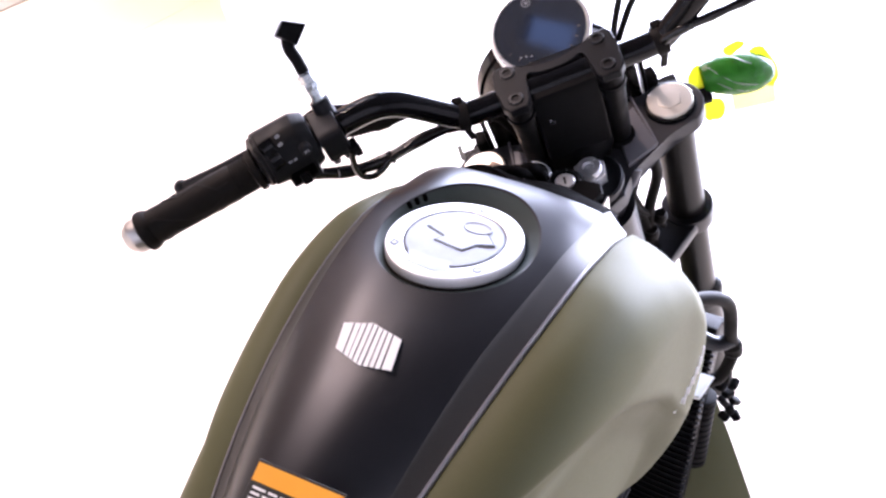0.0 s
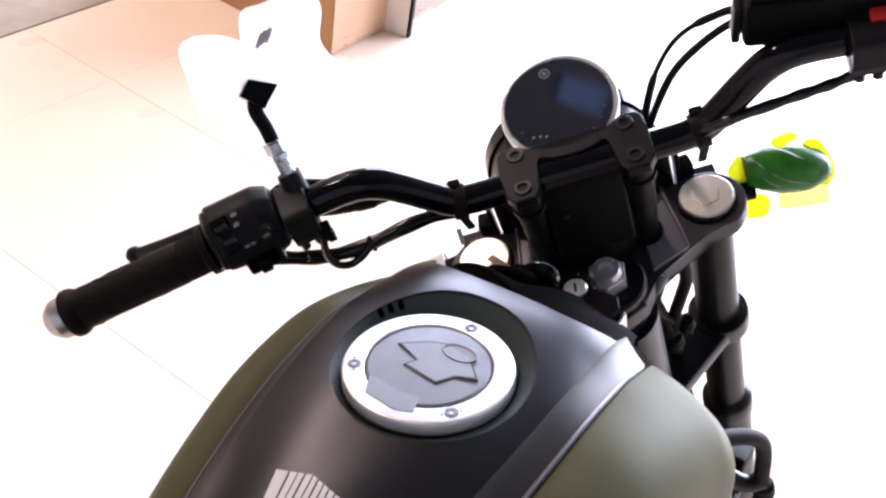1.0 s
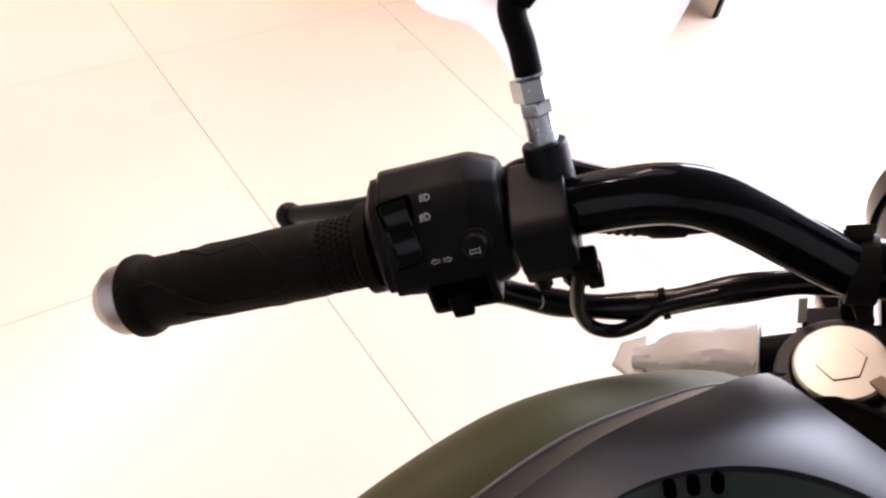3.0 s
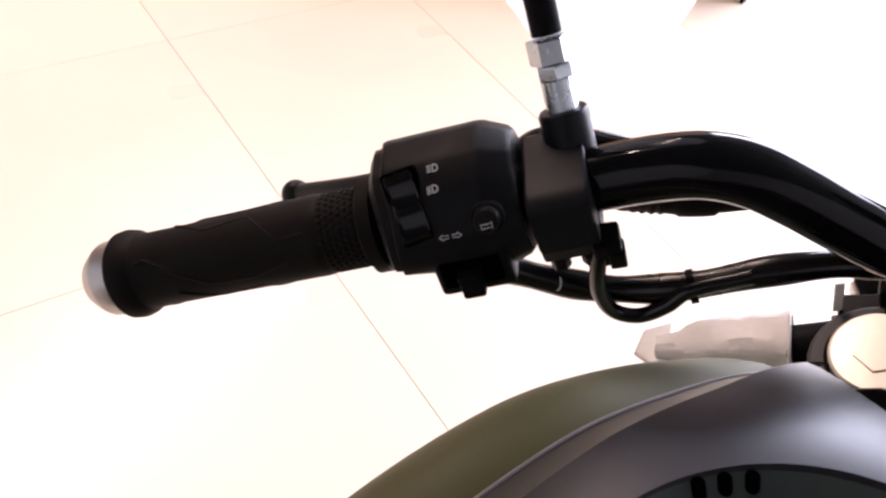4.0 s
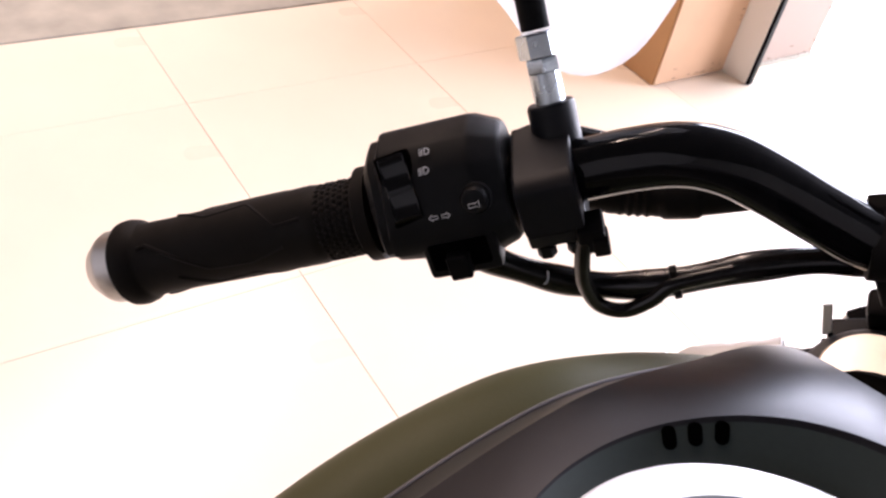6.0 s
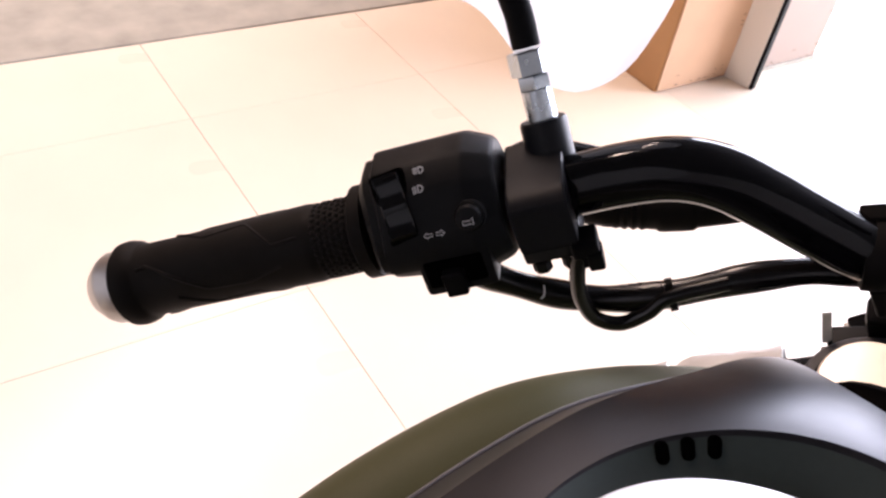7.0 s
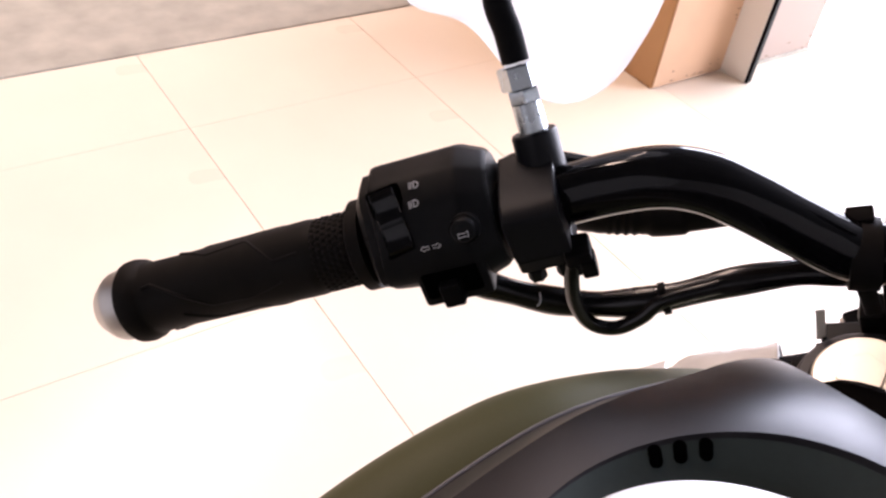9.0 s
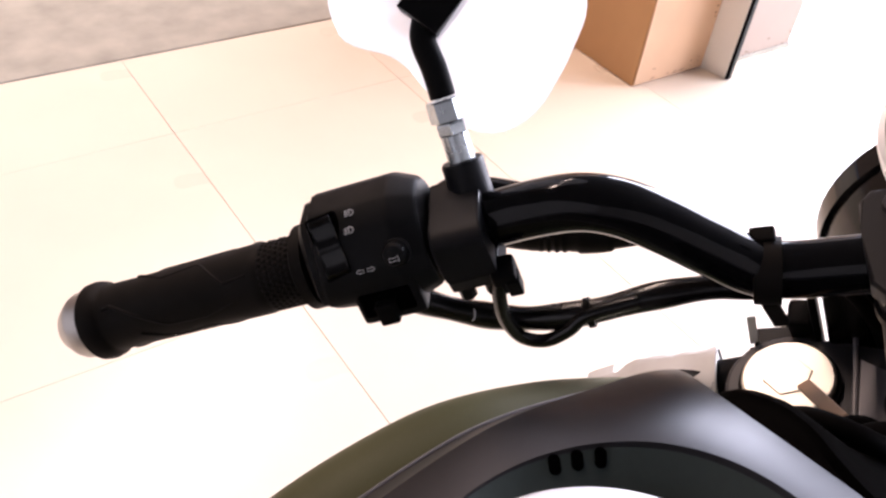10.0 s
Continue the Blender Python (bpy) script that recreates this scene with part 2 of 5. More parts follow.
# cut row of tiles beside the stone strip
cut_me = mesh_of("tile", box(BM(), (0.5990, 0.3590, 0.012), pose(0, 0, -0.006), 0.0006, 1), TILE)
for i in range(-8, 11):
    tile = new("tile", cut_me)
    tile.parent = floor
    tile.location = (0.3 + 0.6 * i, 0.78, 0)
strip = thing("pavement", box(BM(), (10, 3.4, 0.03), pose(0, 0.962 + 1.7, -0.011), 0.002), GRANITE, "grey mottled stone strip beside the tiles", "pavement", kind="structure")
# unseen wall; its dark brown keeps the tank cover's left reflections dark and warm
wall_north = thing("wall_north", box(BM(), (11, 0.2, 4.0), pose(0, 5.2, 1.98)), BROWNWALL, "plain unseen wall, brown for the tank's left reflections", "wall", kind="structure")
# unseen walls; west is greyed to dim a bright band mirrored in the handlebar
wall_south = thing("wall_south", box(BM(), (11, 0.2, 4.0), pose(0, -5.2, 1.98)), GREYWALL, "plain unseen grey plastered wall", "wall", kind="structure")
wall_west = thing("wall_west", box(BM(), (0.2, 10.2, 4.0), pose(-5.0, 0, 1.98)), GREYWALL, "plain unseen grey plastered wall", "wall", kind="structure")
ground = thing("ground", box(BM(), (400, 400, 0.05), pose(0, 0, -0.07)), GRANITE, "grey outdoor paving beyond the shop", "ground", kind="structure")
# unseen ceiling; the opening is added for a blue patch in the meter glass
slab = BM()
for x0, x1, y0, y1 in ((-5.8, -0.68, -5.3, 5.3), (-0.51, 6.4, -5.3, 5.3), (-0.68, -0.51, -5.3, 0.30), (-0.68, -0.51, 0.63, 5.3)):
    box(slab, (x1 - x0, y1 - y0, 0.1), pose((x0 + x1) / 2, (y0 + y1) / 2, 4.05))
ceiling = thing("ceiling", slab, CEIL, "unseen dark ceiling with an opening added for the meter's blue reflection", "ceiling", kind="structure")
for x, y in ((-0.62, 2.18), (0.82, 3.05)):
    lamp = tagged(new("ceiling_lamp"), "lit warm white batten lamp under the ceiling", "lamp", "ceiling lamps")
    lamp.matrix_basis = pose(x, y, 4.0, 0, 0, 31)
    part("housing", box(BM(), (1.54, 0.16, 0.04), pose(0, 0, -0.02), 0.004), WALL, lamp)
    part("diffuser", box(BM(), (1.50, 0.15, 0.03), pose(0, 0, -0.056), 0.012, 3), TUBE, lamp, "glowing warm white diffuser")
    area("batten_light", pose(x, y, 3.925, 0, 0, 31), 1.5, 0.15, 75, (1.0, 0.82, 0.64))

# ---- carton and stand ----
carton = tagged(new("carton"), "tall brown cardboard carton standing on the tiles", "carton")
carton.location = (1.292, 0.75, 0)
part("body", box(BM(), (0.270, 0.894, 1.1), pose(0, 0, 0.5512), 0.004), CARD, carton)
# front face: the light on it is put into a paler cardboard colour
part("front_face", box(BM(), (0.266, 0.003, 1.09), pose(0.001, -0.4488, 0.5512), 0.001, 1), CARDLIT, carton, "front face in a lit tone of the cardboard")
part("top_flap", box(BM(), (0.268, 0.44, 0.004), pose(0, -0.226, 1.104, -3), 0.001, 1), CARD, carton)
stand = tagged(new("display_stand"), "beige laminate display stand with a white edge board", "stand")
stand.location = (1.624, 0.5, 0)
part("body", box(BM(), (0.345, 0.42, 1.2), pose(0.004, -0.004, 0.601), 0.003), BEIGE, stand)
part("side_board", box(BM(), (0.018, 0.086, 1.2), pose(-0.1825, -0.232, 0.601, 0, 0, 12), 0.0015), WALL, stand, "white edge board")
part("edge_strip", box(BM(), (0.022, 0.014, 1.2), pose(-0.1690, -0.2760, 0.601, 0, 0, 12), 0.0015), PLASTIC, stand, "black edge strip")
part("plinth", box(BM(), (0.35, 0.43, 0.012), pose(0.004, -0.004, 0.006), 0.001, 1), GRANITE, stand)

# chips and dirt along the foot of carton and stand
SCUFF = material("brown_scuff", (0.13, 0.075, 0.045), 0.9, vary=0.3, scale=80)
for owner, x0, x1, face_y, count in ((carton, -0.130, 0.130, -0.4506, 16), (stand, -0.150, 0.172, -0.2146, 18)):
    for k in range(count):
        w, h = random.uniform(0.003, 0.016), random.uniform(0.001, 0.0032)
        edge = random.random() < 0.3
        px_, pz_ = (x1 - random.uniform(0.002, 0.010), random.uniform(0.02, 0.30)) if edge else (random.uniform(x0, x1), 0.0125 + random.random() ** 4 * 0.035)
        part("scuff", prism(BM(), [(-w / 2, -h * 0.3), (-w * 0.1, -h / 2), (w / 2, -h * 0.2), (w * 0.25, h * 0.4), (-w * 0.3, h / 2)], -0.0004, 0.0004, pose(px_, face_y, pz_, 90)), SCUFF, owner, "brown scuff mark")

# ---- motorcycle ----
BIKE = pose(-0.4116, -1.2127, 0, 0, 0, -92) @ pose(0, 0, 0, 0, -12, 0)
bike = tagged(new("motorcycle"), "olive green and matt black retro motorcycle leaning on its side stand", "motorcycle")
bike.matrix_basis = BIKE
STEER = pose(-0.0358, 0.2712, 0.8985) @ pose(0, 0, 0, 24.82) @ pose(0, 0, 0, 0, -2.64) @ pose(0, 0, 0, 0, 0, 40.56)


def curve_at(table, y):
    """A smooth value at y from a short table of (y, value)."""
    ys, vs = [a for a, _ in table], [v for _, v in table]
    k = max(0, min(len(ys) - 2, sum(1 for a in ys if a <= y) - 1))
    t = max(0.0, min(1.0, (y - ys[k]) / (ys[k + 1] - ys[k])))

    def slope(n):
        a, b = max(0, n - 1), min(len(ys) - 1, n + 1)
        return (vs[b] - vs[a]) / (ys[b] - ys[a])

    h = ys[k + 1] - ys[k]
    return (vs[k] * (1 + 2 * t) * (1 - t) ** 2 + vs[k + 1] * t * t * (3 - 2 * t)
            + h * (slope(k) * t * (1 - t) ** 2 + slope(k + 1) * t * t * (t - 1)))


def ramp(a, b, x):
    t = max(0.0, min(1.0, (x - a) / (b - a)))
    return t * t * (3 - 2 * t)


# fuel tank: a black centre cover between two olive side panels
TANK_X = -0.0038


def seam_x(y):
    return curve_at([(-0.34, 0.034), (-0.3, 0.0442), (-0.2, 0.0672), (-0.1, 0.0835), (0.0, 0.0925), (0.1, 0.0905), (0.13, 0.0880)], y)


def seam_z(y):
    return curve_at([(-0.34, 0.760), (-0.3, 0.7979), (-0.2, 0.8747), (-0.1, 0.922), (0.0, 0.9448), (0.06, 0.9395), (0.1, 0.9270), (0.13, 0.911)], y)


def crest_x(y):
    return seam_x(y) - curve_at([(-0.34, 0.010), (-0.2, 0.0121), (-0.1, 0.0160), (0.0, 0.0145), (0.1, 0.0143), (0.13, 0.013)], y)


def crest_z(y):
    return seam_z(y) + curve_at([(-0.34, 0.006), (-0.2, 0.0072), (-0.1, 0.0138), (0.0, 0.0135), (0.05, 0.0146), (0.08, 0.0176), (0.1, 0.0172), (0.13, 0.014)], y)


def on_tank(s, x, y, z):
    """A place on the tank's right (1) or left (-1) half, from its distance to the tank's middle plane."""
    return (s * x + TANK_X, y, z)


CROWN = [(-0.34, 0.818), (-0.27, 0.872), (-0.2, 0.9135), (-0.12, 0.9475), (-0.06, 0.9620), (0.0, 0.9675), (0.05, 0.9715), (0.09, 0.9635), (0.13, 0.950)]
CAP_Y = -0.0115


def cover_z(x, y):
    top, edge = curve_at(CROWN, y), crest_z(y)
    return top - (top - edge) * min(1.0, abs(x - TANK_X) / crest_x(y)) ** 2.6


def front_y(x):
    return 0.0738 + 0.034 * (abs(x) / 0.095) ** 3


def star(angle):
    """How far the cover reaches from the filler's middle in a direction."""
    c, s = math.cos(angle), math.sin(angle)
    low, high = 0.0, 0.45
    for _ in range(40):
        r = (low + high) / 2
        x, y = r * c, CAP_Y + r * s
        inside = -0.335 < y < front_y(x) and abs(x - TANK_X) < crest_x(max(-0.34, min(0.13, y)))
        low, high = (r, high) if inside else (low, r)
    return low


def tank_cover():
    """The outer cover, and the recess round the filler."""
    bm, dish_bm, n, m = bmesh.new(), bmesh.new(), 240, 40
    rings, bowl = [], []
    dish = [(0.0505, "floor"), (0.0530, 0.0), (0.0568, 0.47), (0.0598, 0.90), (0.0607, 1.0)]
    for r, f in dish:
        ring = []
        for k in range(n):
            a = k * math.tau / n
            g = 0.0 if f == "floor" else f
            x, y = r * math.cos(a), CAP_Y + 0.0058 * g + r * math.sin(a)
            floor_z = 0.9575 - 0.045 * (y - CAP_Y)
            z = floor_z - 0.002 if f == "floor" else floor_z + (cover_z(x, y) - floor_z) * f
            ring.append(Vector((x, y, z)))
        bowl.append(ring)
    bowl = [[dish_bm.verts.new(p) for p in ring] for ring in bowl[:4]] + [bowl[4]]
    rings.append([bm.verts.new(v.co) for v in bowl[3]])
    rings.append([bm.verts.new(p) for p in bowl[4]])
    for a, b in zip(bowl[:3], bowl[1:4]):
        for k in range(n):
            dish_bm.faces.new((a[k], a[(k + 1) % n], b[(k + 1) % n], b[k]))
    reach = [star(k * math.tau / n) for k in range(n)]
    for j in range(1, m + 1):
        s = (j / m) ** 1.4
        ring = []
        for k in range(n):
            a = k * math.tau / n
            x0, y0 = 0.0607 * math.cos(a), CAP_Y + 0.0058 + 0.0607 * math.sin(a)
            x1, y1 = reach[k] * math.cos(a), CAP_Y + reach[k] * math.sin(a)
            x, y = x0 + (x1 - x0) * s, y0 + (y1 - y0) * s
            ring.append(bm.verts.new((x, y, cover_z(x, y))))
        rings.append(ring)
    # the front lip rolls down
    for drop, out in ((0.0016, 0.0018), (0.0042, 0.0024), (0.014, 0.0006)):
        ring = []
        for k in range(n):
            a = k * math.tau / n
            x, y = reach[k] * math.cos(a), CAP_Y + reach[k] * math.sin(a)
            f = ramp(front_y(x) - 0.012, front_y(x) - 0.003, y)
            ring.append(bm.verts.new((x, y + out * f, cover_z(x, y) - drop * f - 0.0004)))
        rings.append(ring)
    for a, b in zip(rings, rings[1:]):
        for k in range(n):
            bm.faces.new((a[k], a[(k + 1) % n], b[(k + 1) % n], b[k]))
    return bm, dish_bm


def strip_grid(rows, closed=False):
    bm = bmesh.new()
    vs = [[bm.verts.new(p) for p in row] for row in rows]
    for a, b in zip(vs, vs[1:]):
        for k in range(len(a) - 1):
            bm.faces.new((a[k], a[k + 1], b[k + 1], b[k]))
    return bm


cover_bm, recess_bm = tank_cover()
cover = part("tank_cover", cover_bm, MATT, bike, "matt black tank cover with a round filler recess", smooth=20)
part("filler_recess", recess_bm, RECESS, cover, "dull dark grey recess wall", smooth=60)
for s in (-1, 1):
    rows = []
    for i in range(90):
        y = -0.335 + (0.106 + 0.335) * i / 89
        cx, cz, sx, sz = crest_x(y), crest_z(y), seam_x(y), seam_z(y)
        rows.append([on_tank(s, cx + (sx - cx) * q, y, cz + (sz - cz) * q ** 0.8) for q in (0, 0.02, 0.06, 0.12, 0.2, 0.3, 0.45, 0.65, 0.85, 1.0)]
                    + [on_tank(s, sx + 0.0006, y, sz - 0.002), on_tank(s, sx - 0.001, y, sz - 0.006)])
    part("side_strip", strip_grid(rows), STRIP, bike, "dark graphite strip beside the black cover")
    rows = []
    for i in range(90):
        y = -0.335 + 0.437 * i / 89
        sx, sz = seam_x(y), seam_z(y)
        rows.append([on_tank(s, sx + dx, y, sz + dz) for dx, dz in ((-0.0012, 0.0004), (-0.0010, 0.0011), (-0.0005, 0.0014), (0.0001, 0.0011), (0.0007, 0.0003), (0.0012, -0.0010), (0.0002, -0.0055))])
    part("trim_ribbon", strip_grid(rows), BEAD, bike, "satin silver ribbon along the tank seam")

EDGE_Z = [(0.12, 0.9148), (0.15, 0.875), (0.18, 0.832), (0.2, 0.790), (0.21, 0.762), (0.2155, 0.736)]
EDGE_X = [(0.12, 0.0906), (0.15, 0.108), (0.18, 0.119), (0.2, 0.127), (0.21, 0.131), (0.2155, 0.133)]
WIDE = [(-0.34, 0.106), (-0.2, 0.120), (-0.1, 0.1358), (0.0, 0.1460), (0.1, 0.147), (0.15, 0.148), (0.19, 0.142), (0.21, 0.136), (0.2155, 0.134)]
LOW = [(-0.34, 0.70), (-0.2, 0.695), (-0.1, 0.665), (0.0, 0.63), (0.1, 0.600), (0.15, 0.602), (0.18, 0.626), (0.2, 0.664), (0.2155, 0.734)]

SWELL = [(-0.34, 0.006), (-0.2, 0.006), (-0.10, 0.0080), (-0.055, 0.0095), (0.0, 0.0060), (0.045, 0.0010), (0.085, -0.0040), (0.12, -0.0045), (0.2155, 0.0)]


def panel(s):
    rows, n = [], 90
    ys = [-0.335 + 0.455 * i / 70 for i in range(71)] + [0.12 + 0.0955 * math.sin(math.pi / 2 * i / 30) for i in range(1, 31)]
    for y in ys:
        if y <= 0.12:
            tx, tz = seam_x(y) + 0.0016, seam_z(y) - 0.0024
        else:
            tx, tz = curve_at(EDGE_X, y), curve_at(EDGE_Z, y)
        shift = s * TANK_X * ramp(0.2, 0.12, y)
        tx += shift
        w, zb = curve_at(WIDE, y) - (0.0035 * ramp(0.10, 0.0, y) if s < 0 else 0.0), curve_at(LOW, y)
        zm = tz - min(0.062, 0.4 * (tz - zb))
        row = [(s * (tx - 0.0015), y, tz - 0.006)]
        for k in range(n + 1):
            q = k / n
            if q < 0.5:
                a = math.pi * q
                x, z = tx + (w - tx) * math.sin(a), tz - (tz - zm) * (1 - math.cos(a)) + curve_at(SWELL, y) * math.sin(2 * a)
            else:
                t = 2 * q - 1
                x, z = w - 0.030 * t * t * t, zm + (zb - zm) * t
            line = curve_at([(-0.34, 0.90), (-0.2, 0.874), (-0.14, 0.884), (-0.09, 0.886), (-0.042, 0.880), (0.0, 0.857), (0.07, 0.800), (0.125, 0.730), (0.22, 0.64)], y)
            x -= (0.008 * ramp(line + 0.003, line - 0.008, z) + 0.012 * ramp(line, line - 0.06, z)) * ramp(0.175, 0.10, y) * ramp(-0.24, -0.10, y) * ramp(tx - 0.01, tx + 0.014, x)
            row.append((s * x, y, z))
        row.append((s * (row[-1][0] * s - 0.012), y, zb - 0.004))
        rows.append(row)
    return strip_grid(rows)


for s in (-1, 1):
    side = part("side_panel", panel(s), GREEN, bike, "satin olive green tank side panel with a knee scallop", smooth=50)
    # maker's word as plain bars, near the panel's front
    if s == 1:
        for k in range(6):
            ends = []
            for y, z in ((0.160 - 0.0085 * k, 0.786 - 0.0055 * k), (0.157 - 0.0085 * k, 0.768 - 0.0055 * k)):
                near = min(side.data.vertices, key=lambda v: (v.co.y - y) ** 2 + (v.co.z - z) ** 2)
                ends.append(Vector((near.co.x, y, z)))
            part("side_mark", tube(BM(), ends, 0.0015, 6), WHITE, side, "white mark")

# filler cap
cap_m = pose(0.001, -0.0113, 0.9565, -3)
cap = part("fuel_cap", lathe(BM(), [(0.0508, -0.006), (0.0508, 0.0066), (0.0500, 0.0088), (0.0485, 0.0095), (0.0385, 0.0095), (0.0375, 0.0088), (0.0372, 0.004), (0.036, 0.003), (0, 0.003)], None, 96), CAPALU, bike, "bright aluminium filler cap ring", m=cap_m)
part("filler_gasket", lathe(BM(), [(0.0520, -0.006), (0.0520, 0.0014), (0.0514, 0.0020), (0.0509, 0.0012), (0.0509, -0.006)], None, 72), RUBBER, cap)
disc = part("cap_disc", lathe(BM(), [(0.0366, 0.001), (0.0366, 0.0082), (0.0352, 0.0096), (0.02, 0.0104), (0, 0.0107)], None, 72), CAPGREY, cap, "matt grey round cap disc")
part("hinge_tab", prism(BM(), [(-0.0210, -0.0290), (0.0130, -0.0250), (0.0180, -0.0385), (0.0090, -0.0430), (-0.0130, -0.0415)], 0.0062, 0.0099, None, 0.0006), CAPGREY, cap)
FLAP = [(-0.0230, 0.0034), (-0.0056, -0.0024), (-0.0090, -0.0096), (0.0138, -0.0121), (0.0188, -0.0017), (0.0298, 0.0037), (0.0159, 0.0170), (-0.0003, 0.0193), (-0.0106, 0.0147)]
groove = []
for a, b, c in zip(FLAP[-1:] + FLAP[:-1], FLAP, FLAP[1:] + FLAP[:1]):
    n1 = Vector((b[1] - a[1], a[0] - b[0])).normalized()
    n2 = Vector((c[1] - b[1], b[0] - c[0])).normalized()
    groove.append(tuple(Vector(b) + (n1 + n2) * 0.0011 / (1 + n1.dot(n2))))
part("key_flap_groove", prism(BM(), groove, 0.0060, 0.0112), STICKER, cap)
part("key_flap", prism(BM(), FLAP, 0.0100, 0.0114, None, 0.0002), CAPGREY, cap)
part("thumb_notch", lathe(BM(), [(0.0115, 0.0), (0.0110, 0.0006), (0.0085, -0.0002), (0, -0.0004)], pose(0.0100, 0.0165, 0.0113) @ Matrix.Diagonal((1, 0.62, 1, 1))), RINGGREY, cap)
for a in (90, 217, 323):
    c, sn = 0.0432 * math.cos(radians(a)), 0.0432 * math.sin(radians(a))
    screw = part("cap_screw", lathe(BM(), [(0.0040, 0.0090), (0.0040, 0.0098), (0.0032, 0.0099), (0.0031, 0.0094), (0.0029, 0.0100), (0.0016, 0.0100), (0.0015, 0.0092), (0, 0.0092)], pose(c, sn, 0), 24), CAPGREY, cap)
    for t in (-1, 1):
        part("engraved_mark", box(BM(), (0.0016, 0.0010, 0.0003), pose(0, 0, 0.0096, 0, 0, a) @ pose(0.0432, 0.0056 * t, 0)), RINGGREY, cap)
# breather holes in the recess wall
for s in (-1,):
    for k in (-1, 0, 1):
        a = math.atan2(0.0305, 0.0535 * s) + 0.045 + s * k * 0.120
        r, f = 0.0582, 0.72
        p = Vector((r * math.cos(a), CAP_Y + 0.0058 * f + r * math.sin(a), 0.957 + 0.72 * (cover_z(0.0573 * math.cos(a), CAP_Y + 0.0573 * math.sin(a)) - 0.957)))
        rise = cover_z(0.06 * math.cos(a), CAP_Y + 0.06 * math.sin(a)) - 0.957
        inward = Vector((-math.cos(a) * rise, -math.sin(a) * rise, 0.0072)).normalized()
        up = Vector((0, 0, 1))
        up = (up - inward * up.dot(inward)).normalized()
        side = up.cross(inward)
        m = Matrix(((side.x, up.x, inward.x, p.x), (side.y, up.y, inward.y, p.y), (side.z, up.z, inward.z, p.z), (0, 0, 0, 1)))
        slot = [(0.0018 * math.cos(b), (0.0013 if math.sin(b) > 0 else -0.0013) + 0.0018 * math.sin(b)) for b in [k2 * math.tau / 20 + 0.01 for k2 in range(20)]]
        part("breather_hole", prism(BM(), slot, -0.004, 0.0007, m), HOLE, cover)

# badge: a white hexagonal emblem of slanted bars
slope = -math.degrees(math.atan2(cover_z(0, -0.10) - cover_z(0, -0.14), 0.04))
badge_m = pose(0.0018, -0.1187, cover_z(0, -0.1187) + 0.0007, -slope)
BADGE_TOP = [(-0.0259, 0.0085), (-0.0066, 0.0157), (0.0187, 0.0121), (0.0260, 0.0100)]
BADGE_LOW = [(-0.0259, -0.0090), (0.0008, -0.0150), (0.0242, -0.0097), (0.0262, -0.0090)]


def edge_of(table, x):
    for (x0, y0), (x1, y1) in zip(table, table[1:]):
        if x <= x1:
            return y0 + (y1 - y0) * (x - x0) / (x1 - x0)
    return table[-1][1]


for x0, x1 in ((-0.0236, -0.0170), (-0.0158, -0.0122), (-0.0114, -0.0084), (-0.0072, -0.0040), (-0.0030, 0.0000), (0.0012, 0.0044), (0.0054, 0.0084), (0.0096, 0.0128), (0.0142, 0.0206)):
    lean = 0.0028
    part("badge_bar", prism(BM(), [(x0 + lean, edge_of(BADGE_LOW, x0 + lean)), (x1 + lean, edge_of(BADGE_LOW, x1 + lean)), (x1 - lean, edge_of(BADGE_TOP, x1 - lean)), (x0 - lean, edge_of(BADGE_TOP, x0 - lean))], -0.0004, 0.0005, badge_m), WHITE, cover, "white badge bar")

# warning sticker on the rear of the cover
st_y = -0.2275
st_slope = math.degrees(math.atan2(cover_z(0, -0.20) - cover_z(0, -0.26), 0.06))
st_m = pose(0.0108, st_y, cover_z(0, st_y) + 0.0012, st_slope, 0, 0) @ pose(0, 0, 0, 0, 0, 4)
sticker = part("warning_sticker", box(BM(), (0.066, 0.056, 0.0006), None, 0.0002, 1), STICKER, bike, "black and orange warning sticker", m=st_m)
part("orange_band", box(BM(), (0.064, 0.0115, 0.0004), pose(0, 0.0205, 0.0005)), ORANGE, sticker)
for r in range(11):
    x = -0.029
    while x < 0.027:
        w = random.uniform(0.004, 0.012)
        part("text_bar", box(BM(), (w, 0.0015, 0.0003), pose(x + w / 2, 0.0112 - 0.0034 * r, 0.00045)), WHITE, sticker)
        x += w + 0.0022

# ---- front end, in the steering frame ----
FORK, BAR_Y, BAR_Z = 0.0974, -0.0355, 0.1195


def front(name, bm, mat, label="", parent=None, smooth=35):
    return part(name, bm, mat, parent or bike, label, STEER if parent is None else None, smooth)


def hexagon(r, z0, z1, m=None, bevel=0.0008):
    return prism(BM(), [(r * math.cos(k * math.tau / 6), r * math.sin(k * math.tau / 6)) for k in range(6)], z0, z1, m, bevel)


